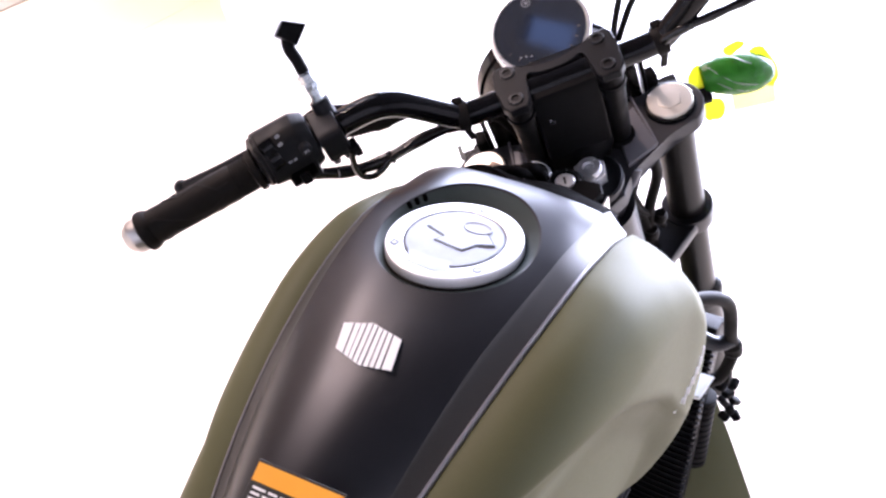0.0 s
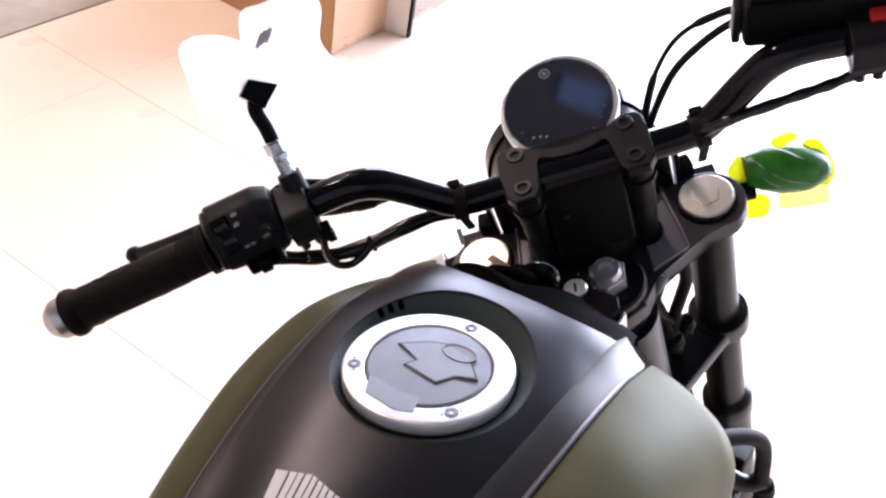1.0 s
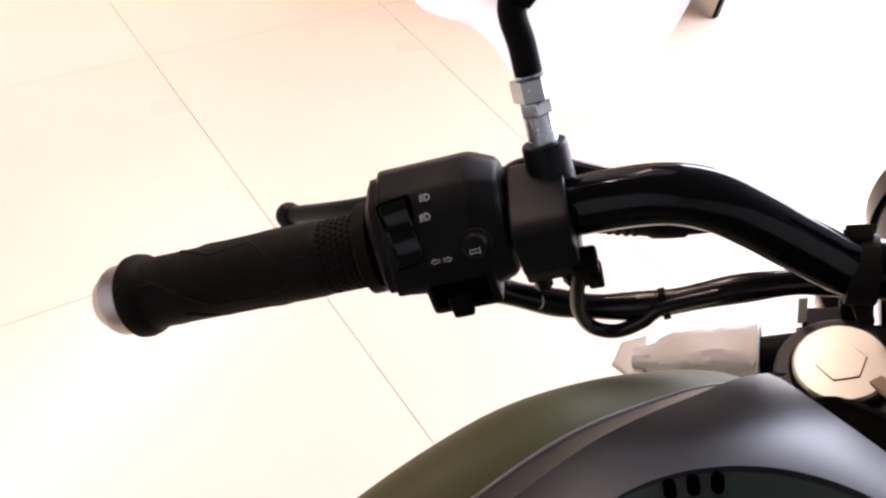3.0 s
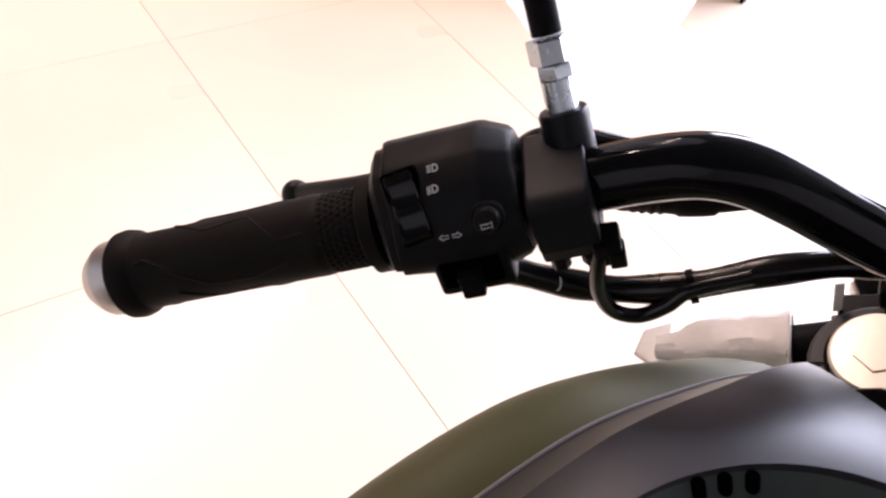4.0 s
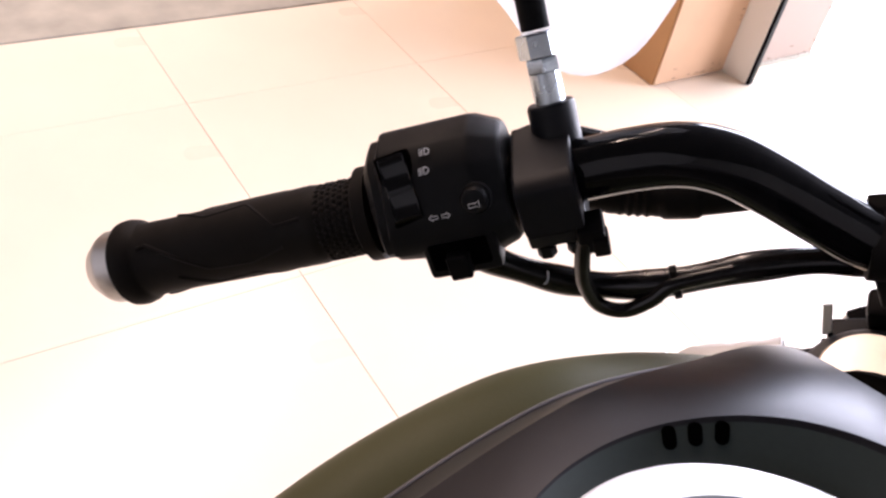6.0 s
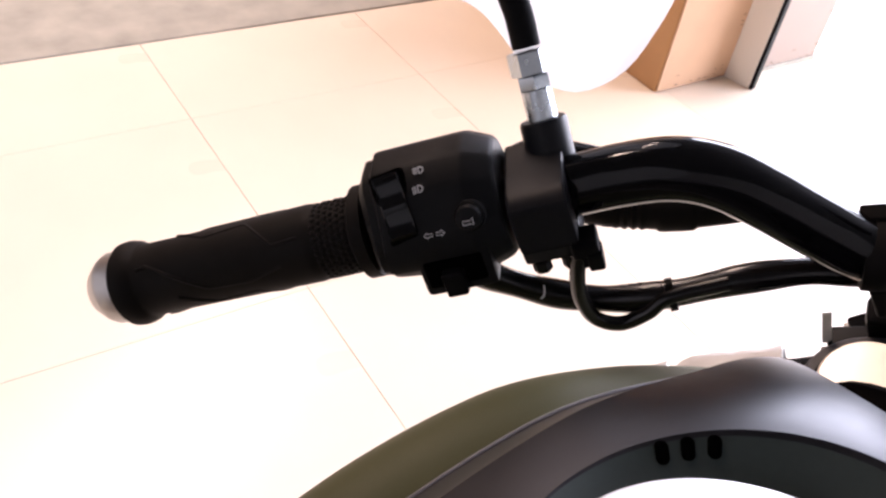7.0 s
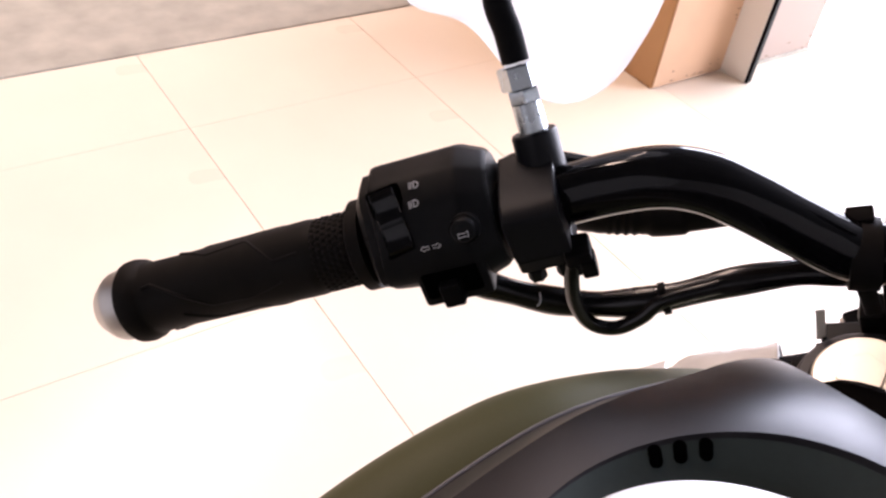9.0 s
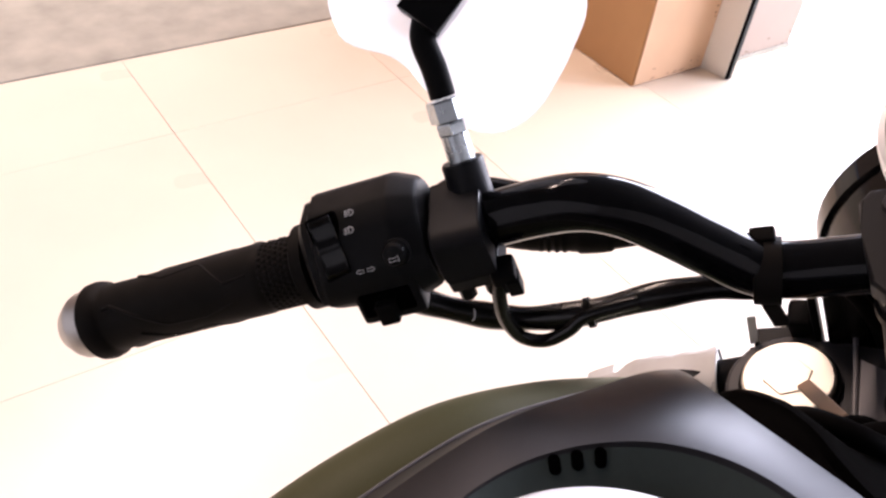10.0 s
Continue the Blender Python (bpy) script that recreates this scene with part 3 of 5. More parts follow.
for s in (-1, 1):
    fx = FORK * s
    leg = front("fork_leg", lathe(BM(), [(0.0205, -0.36), (0.0205, -0.007), (0.0205, -0.003)], pose(fx, 0, 0), 40), FORKBLACK, "black fork tube")
    front("fork_slider", lathe(BM(), [(0.022, -0.70), (0.0255, -0.69), (0.0255, -0.40), (0.028, -0.395), (0.028, -0.37), (0.0255, -0.365), (0.021, -0.36)], pose(fx, 0, 0), 40), FORKBLACK, parent=leg)
    fcap = front("fork_cap", lathe(BM(), [(0.0228, -0.002), (0.0228, 0.0035), (0.0215, 0.0048), (0.006, 0.0052), (0, 0.0052)], pose(fx, 0, -0.003), 48), STEEL, "turned aluminium fork cap", leg)
    front("fork_cap_hex", hexagon(0.0122, 0.0035, 0.0060, pose(fx, 0, -0.003, 0, 0, 12)), STEEL, parent=leg)
    front("fork_cap_seat", lathe(BM(), [(0.0248, -0.012), (0.0248, 0.0000), (0.0240, 0.0008), (0.0232, -0.001)], pose(fx, 0, -0.003), 48), PLASTIC, parent=leg)
    # lower clamp ring with its arm and the reflector band
    front("lower_clamp", lathe(BM(), [(0.021, -0.205), (0.0285, -0.205), (0.0295, -0.203), (0.0295, -0.183), (0.0285, -0.181), (0.021, -0.181)], pose(fx, 0, 0), 40), MATT, parent=leg)

# upper triple clamp: bosses round the forks, joined by a bent, faceted plate
outline = []
for k in range(15):
    a = radians(-60 + 190 * k / 14)
    outline.append((FORK + 0.0325 * math.cos(a), 0.0325 * math.sin(a)))
outline += [(0.060, 0.022), (0.030, 0.012)]
outline += [(-x, y) for x, y in outline[::-1]]
outline += [(-0.088, -0.032), (-0.070, -0.044), (-0.038, -0.060), (-0.024, -0.084), (0.0, -0.096), (0.024, -0.084), (0.038, -0.060), (0.070, -0.044), (0.088, -0.032)]
clamp = front("triple_clamp", prism(BM(), outline, -0.025, -0.006, None, 0.0025, 3), CLAMPTOP, "satin charcoal upper triple clamp")
# shoulder facets and edge lines: light falling on them is put into the colour
for s in (-1, 1):
    front("clamp_shoulder", prism(BM(), [(0.037 * s, -0.0565), (0.0695 * s, -0.0435), (0.0635 * s, 0.0120), (0.052 * s, 0.004), (0.0385 * s, -0.015)], -0.010, -0.0015, None, 0.0012), CLAMPLIT, parent=clamp)
    front("clamp_rim", tube(BM(), catmull([(0.0645 * s, 0.0330, -0.0040), (0.0662 * s, 0.0050, -0.0022), (0.0680 * s, -0.0180, -0.0014), (0.0697 * s, -0.0430, -0.0026)], 6), 0.0014, 10), CLAMPLIT, "edge of the clamp, in the lit paint tone", clamp)
front("stem_plate", lathe(BM(), [(0.030, -0.01), (0.030, 0.002), (0.028, 0.004), (0.014, 0.004)], pose(0, -0.060, 0), 48), MATT, parent=clamp)
nut = front("stem_nut", hexagon(0.0165, 0.003, 0.017, pose(0, -0.060, 0, 0, 0, 20), 0.0016), NUT, "chromed steering stem nut")
front("stem_bolt", lathe(BM(), [(0.0125, 0.016), (0.0125, 0.020), (0.011, 0.0225), (0.006, 0.0225), (0.0055, 0.019), (0, 0.019)], pose(0, -0.060, 0), 32), NUT, parent=nut)
front("lower_triple", prism(BM(), [(-0.108, -0.022), (-0.04, -0.076), (0.04, -0.076), (0.108, -0.022), (0.100, 0.016), (0.05, 0.0), (-0.05, 0.0), (-0.100, 0.016)], -0.203, -0.183, None, 0.005), MATT)
front("steering_stem", lathe(BM(), [(0.026, -0.20), (0.026, -0.02)], pose(0, -0.060, 0), 32), MATT)

# risers, handlebar clamp bridge and the cover between them
for s in (-1, 1):
    riser = front("riser", tube(BM(), [(0.0409 * s, -0.0500, 0.1240), (0.0411 * s, -0.0470, 0.1050), (0.0413 * s, -0.0345, 0.0600), (0.0415 * s, -0.0190, 0.0040)], lambda u: 0.0108 if u > 0.3 else 0.0116, 24), PLASTIC, "black handlebar riser post")
    front("riser_ring", lathe(BM(), [(0.0108, -0.003), (0.0128, -0.0026), (0.0128, 0.0026), (0.0108, 0.003)], pose(0.0410 * s, -0.0476, 0.1090, 10), 28), PLASTIC, parent=riser)
    front("riser_foot", lathe(BM(), [(0.0138, -0.008), (0.0138, 0.002), (0.0128, 0.004), (0.0105, 0.005)], pose(0.0415 * s, -0.0185, 0), 32), PLASTIC, parent=riser)
half = [(0.0265, -0.0210), (0.0268, -0.032), (0.0285, -0.0560), (0.0330, -0.0632), (0.0485, -0.0632), (0.0540, -0.0560), (0.0555, -0.0300), (0.0550, -0.0150), (0.0510, -0.0095), (0.0400, -0.0090)]
front_arc = [(0.0600 * math.sin(radians(d)), 0.036 - 0.0600 * math.cos(radians(d))) for d in range(32, -33, -8)]
rear_arc = [(0.0685 * math.sin(radians(d)), 0.036 - 0.0685 * math.cos(radians(d))) for d in range(-20, 21, 8)]
plate = half + front_arc + [(-x, y) for x, y in half[::-1]] + rear_arc
bracket = front("bar_clamp", prism(BM(), plate, 0.1235, 0.1326, None, 0.0016, 3), CLAMPGREY, "satin black bracket clamping the handlebar and the meter")
for sx in (-1, 1):
    for sy in (-1, 1):
        at = pose(0.0409 * sx, BAR_Y + 0.0163 * sy, 0.1306)
        front("clamp_bolt", lathe(BM(), [(0.0068, -0.002), (0.0068, 0.0026), (0.0060, 0.0034), (0.0040, 0.0034), (0.0036, 0.0006), (0, 0.0006)], at, 24), BOLT, parent=bracket)
BASE = [(-0.040, 0.1255), (-0.0515, 0.1235), (-0.0525, 0.1150), (-0.0440, 0.0300), (0.030, 0.0200), (0.030, 0.0950), (-0.012, 0.1240)]
front("meter_base", prism(BM(), BASE, -0.0310, 0.0310, Matrix(((0, 0, 1, 0), (1, 0, 0, 0), (0, 1, 0, 0), (0, 0, 0, 1))), 0.003, 3), PLASTIC, "smooth black plastic cover over the bar below the meter")
front("stem_shroud", lathe(BM(), [(0.036, -0.004), (0.040, 0.010), (0.039, 0.030), (0.030, 0.042), (0.018, 0.047), (0, 0.048)], pose(0, -0.008, 0.0, -4), 48), PLASTIC, "smooth black dome over the steering stem")
front("stay_screw", lathe(BM(), [(0.003, 0), (0.003, 0.002), (0, 0.0022)], pose(-0.018, -0.0497, 0.088, 84), 16), CHROME)

# handlebar
LEFT = [(0, BAR_Y, BAR_Z), (-0.05, BAR_Y, BAR_Z), (-0.080, -0.0358, 0.1200), (-0.094, -0.0365, 0.1245), (-0.108, -0.037, 0.1380), (-0.123, -0.0375, 0.1537), (-0.136, -0.038, 0.1652), (-0.150, -0.0385, 0.1711), (-0.167, -0.0395, 0.1720), (-0.190, -0.0425, 0.1712), (-0.230, -0.0505, 0.1716), (-0.2668, -0.0590, 0.1722), (-0.368, -0.0838, 0.1763)]
bar_pts = [(-x, y, z) for x, y, z in LEFT[:0:-1]] + LEFT
bar = front("handlebar", tube(BM(), catmull(bar_pts, 6), 0.0114, 32), GLOSS, "gloss black tubular handlebar turned to full lock")
ROOT, TIP = Vector((-0.2668, -0.0590, 0.1722)), Vector((-0.3720, -0.0845, 0.1765))


def grip_frame(s):
    """x runs out along the grip from its root, z up from the bar, y towards the rider's front."""
    root, tip = ROOT.copy(), TIP.copy()
    root.x, tip.x = root.x * -s, tip.x * -s
    ax = (tip - root).normalized()
    up = Vector((0, 0, 1))
    up = (up - ax * up.dot(ax)).normalized()
    side = up.cross(ax)
    return Matrix(((ax.x, side.x, up.x, root.x), (ax.y, side.y, up.y, root.y), (ax.z, side.z, up.z, root.z), (0, 0, 0, 1)))


ALONG = pose(0, 0, 0, 0, 90, 0)


WAVES = ([(0.01, 13), (0.16, 10), (0.34, 61), (0.59, 52), (0.80, 82)], [(0.14, -22), (0.34, -36), (0.59, -33), (0.94, 22), (1.0, 19)])


def grip(s):
    m = grip_frame(s) @ pose(0, 0, 0.0007)
    prof = [(0.0115, -0.004), (0.0185, -0.004), (0.0185, 0.001), (0.0148, 0.003), (0.0148, 0.018), (0.0153, 0.019), (0.0157, 0.022), (0.0154, 0.05), (0.0151, 0.08), (0.0153, 0.0968), (0.0162, 0.0983), (0.0172, 0.1000), (0.0180, 0.1033), (0.0177, 0.1066), (0.0165, 0.1080), (0.0120, 0.1084)]
    g = front("grip", lathe(BM(), prof, m @ ALONG, 48), RUBBER, "worn black rubber grip with wave grooves")
    # raised knurl at the root
    for i in range(6):
        for k in range(34):
            a = (k + 0.5 * (i % 2)) * math.tau / 34
            if 0.0 < math.cos(a - 2.2):
                p = m @ ALONG @ Vector((0.0149 * math.cos(a), 0.0149 * math.sin(a), 0.0043 + 0.0025 * i))
                n = ((m @ ALONG).to_3x3() @ Vector((math.cos(a), math.sin(a), 0))).normalized()
                q = n.to_track_quat("Z", "Y").to_matrix().to_4x4()
                KNURL.append((g, Matrix.Translation(p) @ q @ pose(0, 0, 0, 0, 0, 45)))
    # wave lines moulded into the rubber, alternating round the grip
    for turn in (0, 120, 240):
        for line in WAVES:
            pts = []
            for i in range(33):
                u = line[0][0] + (line[-1][0] - line[0][0]) * i / 32
                k = max(n for n in range(len(line) - 1) if line[n][0] <= u + 1e-9)
                (u0, a0), (u1, a1) = line[k], line[k + 1]
                f = (u - u0) / (u1 - u0)
                a = radians(128 + turn + a0 + (a1 - a0) * f)
                r = 0.01545 - 0.0005 * math.sin(math.pi * min(1, u))
                pts.append(m @ ALONG @ Vector((r * math.cos(a), r * math.sin(a), 0.0225 + 0.072 * u)))
            front("grip_wave", tube(BM(), pts, 0.0008, 6), RUBBER, parent=g)
    end = front("bar_end", lathe(BM(), [(0.0146, 0.1082), (0.0153, 0.1088), (0.0153, 0.1146), (0.0141, 0.1172), (0.0102, 0.1222), (0.0078, 0.1236), (0.0035, 0.1236), (0.003, 0.1222), (0, 0.1222)], m @ ALONG, 48), BAREND, "brushed aluminium bar end", g)
    return g


KNURL = []
grip_left, grip_right = grip(-1), grip(1)
dot_me = mesh_of("grip_knurl", box(BM(), (0.0019, 0.0019, 0.0010), None, 0.0004, 1), RUBBER)
for g, m in KNURL:
    o = new("grip_knurl", dot_me)
    o.parent = g
    o.matrix_basis = m


def housing(s, name, label):
    """A switch housing: a rounded block with a chamfered inner end, in the grip's frame."""
    m = grip_frame(s)
    sec = [(0.018, 0.0235), (0.008, 0.0300), (-0.006, 0.0308), (-0.016, 0.0265), (-0.0268, 0.0135), (-0.0288, 0.005), (-0.0282, -0.0040), (-0.0232, -0.0112), (-0.012, -0.0168), (0.010, -0.0190), (0.022, -0.0145), (0.0245, 0.006)]
    if s < 0:
        sec = [(-y, z) for y, z in sec][::-1]
    rows = [(-0.0010, 0.80), (-0.0018, 0.91), (-0.0045, 0.915), (-0.0048, 0.985), (-0.0065, 1.0), (-0.046, 1.0), (-0.0485, 0.985), (-0.0565, 0.86), (-0.0580, 0.80)]
    bm = BM()
    rings = []
    for x, k in rows:
        ring = []
        n = len(sec)
        for i in range(n):
            p, q = sec[i], sec[(i + 1) % n]
            for t in (0.12, 0.5, 0.88):
                y, z = (p[0] + (q[0] - p[0]) * t) * k, (p[1] + (q[1] - p[1]) * t) * k
                if z < 0:
                    z, y = z * (1 - 0.28 * ramp(-0.034, -0.006, x)), y * (1 - 0.10 * ramp(-0.034, -0.006, x))
                back = 0.009 * (z / 0.03) ** 2 + 0.0085 * ramp(0.004, 0.0288, -s * y)
                ring.append(bm.verts.new(m @ Vector((x - back * ramp(-0.03, -0.004, x), y, z))))
        rings.append(ring)
    for a, b in zip(rings, rings[1:]):
        for i in range(len(a)):
            bm.faces.new((a[i], a[(i + 1) % len(a)], b[(i + 1) % len(a)], b[i]))
    bm.faces.new(rings[0])
    bm.faces.new(rings[-1])
    return front(name, bm, SWITCH, label, smooth=28), m


sw, gm = housing(-1, "switch_housing", "black plastic handlebar switch housing with white symbols")


def on_face(x, y, z, tilt, spin=0):
    """A place on the rider's face of the left housing: grip frame, tilt about the bar."""
    return gm @ pose(x, y, z, tilt, 0, 0) @ pose(0, 0, 0, 0, 0, spin)


def line_icon(name, pts, m, r=0.00024, closed=False):
    pts = [m @ Vector((x, y, 0.0002)) for x, y in pts]
    if closed:
        pts = pts + [pts[0]]
    return front(name, tube(BM(), pts, r, 5), SYMBOL, parent=sw)


def lamp_icon(m, slant):
    arc = [(0.0002 + 0.0019 * math.cos(a), 0.0014 * math.sin(a)) for a in [math.pi / 2 - math.pi * k / 10 for k in range(11)]]
    line_icon("lamp_symbol", arc, m, closed=True)
    for k in range(5):
        y = 0.0012 - 0.0006 * k
        line_icon("beam_line", [(-0.0004, y), (-0.0021, y - slant)], m, 0.00017)


lamp_icon(on_face(-0.0325, 0.0099, 0.0299, -28, 180) @ Matrix.Diagonal((0.9, 0.9, 0.9, 1)), 0.0)
lamp_icon(on_face(-0.0318, 0.0165, 0.0268, -42, 180) @ Matrix.Diagonal((0.9, 0.9, 0.9, 1)), 0.0004)
for d in (-1, 1):
    m = on_face(-0.0342 - 0.0022 * d, 0.0268, 0.0138, -66, 180) @ Matrix.Diagonal((0.78, 0.78, 0.9, 1))
    line_icon("arrow_symbol", [(0.0021 * d, 0), (0.0004 * d, 0.0014), (0.0004 * d, 0.0007), (-0.0019 * d, 0.0007), (-0.0019 * d, -0.0007), (0.0004 * d, -0.0007), (0.0004 * d, -0.0014)], m, 0.00019, True)
front("horn_button", lathe(BM(), [(0.0056, -0.003), (0.0056, 0.0004), (0.0052, 0.0008), (0.0048, 0.0002), (0.0046, 0.0026), (0.0038, 0.0036), (0, 0.0042)], on_face(-0.0478, 0.0248, 0.0168, -60), 32), SWITCH, parent=sw)
m = on_face(-0.0478, 0.0248, 0.0168, -60, 180) @ pose(0, -0.0013, 0.0042)
line_icon("horn_symbol", [(-0.0018, -0.0010), (-0.0018, 0.0006), (0.0006, 0.0004), (0.0018, 0.0012), (0.0018, -0.0012), (0.0006, -0.0007), (-0.0018, -0.0010)], m, 0.00019)
# dimmer rocker in its slot, by the outer edge
front("dimmer_slot", box(BM(), (0.0130, 0.0262, 0.004), on_face(-0.0220, 0.0172, 0.0217, -50, 7), 0.0012), HOLE, parent=sw)
ROCKER = [(-0.0118, -0.002), (-0.0118, 0.0036), (-0.0106, 0.0042), (-0.0088, 0.0032), (-0.0065, 0.0025), (-0.0040, 0.0025), (-0.0018, 0.0034), (0.0, 0.0040), (0.0018, 0.0034), (0.0040, 0.0025), (0.0065, 0.0025), (0.0088, 0.0032), (0.0106, 0.0042), (0.0118, 0.0036), (0.0118, -0.002)]
rock = prism(BM(), ROCKER, -0.0050, 0.0050, on_face(-0.0222, 0.0170, 0.0218, -50, 7) @ Matrix(((0, 0, 1, 0), (1, 0, 0, 0), (0, 1, 0, 0), (0, 0, 0, 1))), 0.0008)
front("dimmer_rocker", rock, ROCKERGLOSS, "shiny black dimmer rocker", sw)
# indicator switch in a boxed step below
step = front("indicator_step", box(BM(), (0.0275, 0.0165, 0.012), on_face(-0.0372, 0.0238, -0.0046, -80), 0.0022), SWITCH, parent=sw)
front("indicator_slot", box(BM(), (0.0215, 0.0110, 0.004), on_face(-0.0368, 0.0286, -0.0024, -80), 0.001), HOLE, parent=step)
front("indicator_nub", box(BM(), (0.0082, 0.0100, 0.0070), on_face(-0.0362, 0.0318, -0.0050, -80), 0.0012), PLASTIC, parent=step)

# right switch housing, throttle side
swr, gmr = housing(1, "switch_housing", "black plastic switch housing with a red kill switch")
front("kill_switch", box(BM(), (0.018, 0.012, 0.016), pose(0.2085, -0.0443, 0.1822, 20, 0, -14), 0.002), RED, "red kill switch", swr)
front("starter_button", lathe(BM(), [(0.006, 0), (0.006, 0.003), (0, 0.0034)], gmr @ pose(-0.034, -0.0285, 0.006, 82), 24), PLASTIC, parent=swr)


def lever_clamp(s):
    """The clamp that holds a mirror and a lever perch beside the switch housing."""
    rot = (gm if s < 0 else gmr).to_3x3().to_4x4()
    c = Vector((-0.1980, -0.0442, 0.1702))
    c.x *= -s
    f = 1 if s < 0 else -1
    m = Matrix.Translation(c) @ rot
    top = front("perch_clamp", prism(BM(), [(-0.017 * f, 0.0005), (-0.0185 * f, 0.011), (-0.013 * f, 0.0155), (0.0150 * f, 0.0155), (0.0208 * f, 0.0120), (0.0222 * f, 0.0085), (0.0222 * f, -0.0070)], -0.0108, 0.0106, m @ pose(0, 0, 0, 90, 0, 90) @ pose(0, 0, 0, 0, 0, 0), 0.0012), PERCH, "satin black lever perch clamp")
    low = front("clamp_half", prism(BM(), [(-0.016 * f, -0.0015), (0.0210 * f, -0.0086), (0.0200 * f, -0.0145), (0.012 * f, -0.0190), (-0.010 * f, -0.0205), (-0.016 * f, -0.012)], -0.0112, 0.0106, m @ pose(0, 0, 0, 90, 0, 90), 0.0012), PERCH, parent=top)
    for x in (-0.0055, 0.0055):
        front("clamp_screw", hexagon(0.0036, -0.0045, 0.0, m @ pose(x, 0.0165 * f, -0.0165, 12 * f), 0.0005), BOLT, parent=top)
    return top, m, f


clamp_l, cl, _ = lever_clamp(-1)
clamp_r, cr, _ = lever_clamp(1)

# left mirror stem, nuts, arm, block and wrapped head
MIR = Vector((-0.1945, -0.0300, 0.1880))
MDIR = Vector((-0.048, 0.418, 0.907)).normalized()
mq = Matrix.Translation(MIR) @ MDIR.to_track_quat("Z", "X").to_matrix().to_4x4()
front("mirror_boss", lathe(BM(), [(0.0088, -0.014), (0.0088, 0.0036), (0.0082, 0.0048), (0.0060, 0.0050), (0, 0.0050)], mq, 32), PERCH, parent=clamp_l)
mirror = front("mirror", tube(BM(), [mq @ Vector((0, 0, z)) for z in (0.0045, 0.010, 0.0158, 0.0160, 0.020, 0.026)], lambda u: 0.0056 if u < 0.5 else 0.0044, 24), ZINC, "mirror stem with chrome nuts and black arm")
front("lock_nut", hexagon(0.0062, 0.0158, 0.0212, mq @ pose(0.0006, 0, 0, 0, 0, 15)), ZINC, parent=mirror)
front("stem_nut_upper", hexagon(0.0076, 0.0212, 0.0300, mq @ pose(0, 0, 0, 0, 0, 44)), ZINC, parent=mirror)
BLOCK = Vector((-0.1925, 0.0010, 0.2500))
arm0 = mq @ Vector((0, 0, 0.031))
front("mirror_arm", tube(BM(), catmull([arm0, arm0 + MDIR * 0.011, arm0 + Vector((-0.0018, 0.0095, 0.0215)), BLOCK - Vector((0.001, 0.001, 0.004))], 6), 0.0052, 20), PLASTIC, parent=mirror)
bn = Vector((0.38, -0.748, 0.543)).normalized()
face = bn.to_track_quat("Z", "Y").to_matrix().to_4x4()
front("mirror_block", prism(BM(), [(-0.0122, 0.0003), (-0.0033, -0.0156), (0.0133, -0.0072), (-0.0009, 0.0063)], -0.012, 0.009, Matrix.Translation(BLOCK) @ face, 0.0012), PLASTIC, parent=mirror)


HEM = [(0.0078, -0.0190), (0.0019, 0.0032), (-0.0094, 0.0022), (0.0005, 0.0009), (-0.0001, 0.0017), (-0.0035, -0.0037)]
bag_n = Vector((0.0726, -0.9388, 0.3349)).normalized()
bag_u = Vector((0, 1, 0)).cross(bag_n).normalized()
bag_v = bag_n.cross(bag_u)
bag_c = Vector((-0.1844, 0.0047, 0.2679)) - bag_n * 0.010


def bag_point(r, a, z):
    return bag_c + bag_u * (r * math.cos(a)) + bag_v * (r * math.sin(a)) + bag_n * z


bag = BM()
nseg, nring = 96, 26
for sgn in (1, -1):
    rings = [[bag.verts.new(bag_point(0, 0, sgn * 0.011))]]
    for j in range(1, nring + 1):
        q = j / nring
        ring = []
        for k in range(nseg):
            a = k * math.tau / nseg
            rad = 0.0488 + sum(c * math.cos((h + 1) * a) + d * math.sin((h + 1) * a) for h, (c, d) in enumerate(HEM))
            rad *= q * (1 + 0.018 * q * noise.noise(Vector((4.5 * math.cos(a), 4.5 * math.sin(a), 0.7))))
            crease = abs(noise.noise(Vector((40 * rad * math.cos(a), 40 * rad * math.sin(a), 2.0 * sgn)))) - 0.2
            z = sgn * 0.011 * math.sqrt(max(0.0, 1 - q ** 2.6)) + 0.0050 * q * crease
            ring.append(bag.verts.new(bag_point(rad, a, z if j < nring else 0)))
        rings.append(ring)
    for a, b in zip(rings, rings[1:]):
        for k in range(nseg):
            q = list(dict.fromkeys([a[k % len(a)], a[(k + 1) % len(a)], b[(k + 1) % nseg], b[k]]))
            bag.faces.new(q if sgn > 0 else q[::-1])
bmesh.ops.remove_doubles(bag, verts=bag.verts, dist=0.00005)
front("wrapped_mirror_head", bag, WRAP, "mirror head still wrapped in white foam bag", mirror, smooth=60)
fold = BM()
bmesh.ops.create_uvsphere(fold, u_segments=28, v_segments=16, radius=1.0)
for v in fold.verts:
    d = 1 + 0.30 * noise.noise(v.co * 1.6 + Vector((0.4, 0.9, 0.2)))
    v.co = Vector((v.co.x * 0.0185 * d, v.co.y * 0.0115 * d, v.co.z * 0.0075))
fold.transform(Matrix.Translation(BLOCK - bn * 0.010 + Vector((0.009, 0.002, 0.009))) @ face @ pose(0, 0, 0, 0, 0, 28))
front("mirror_neck", fold, WRAP, parent=mirror)
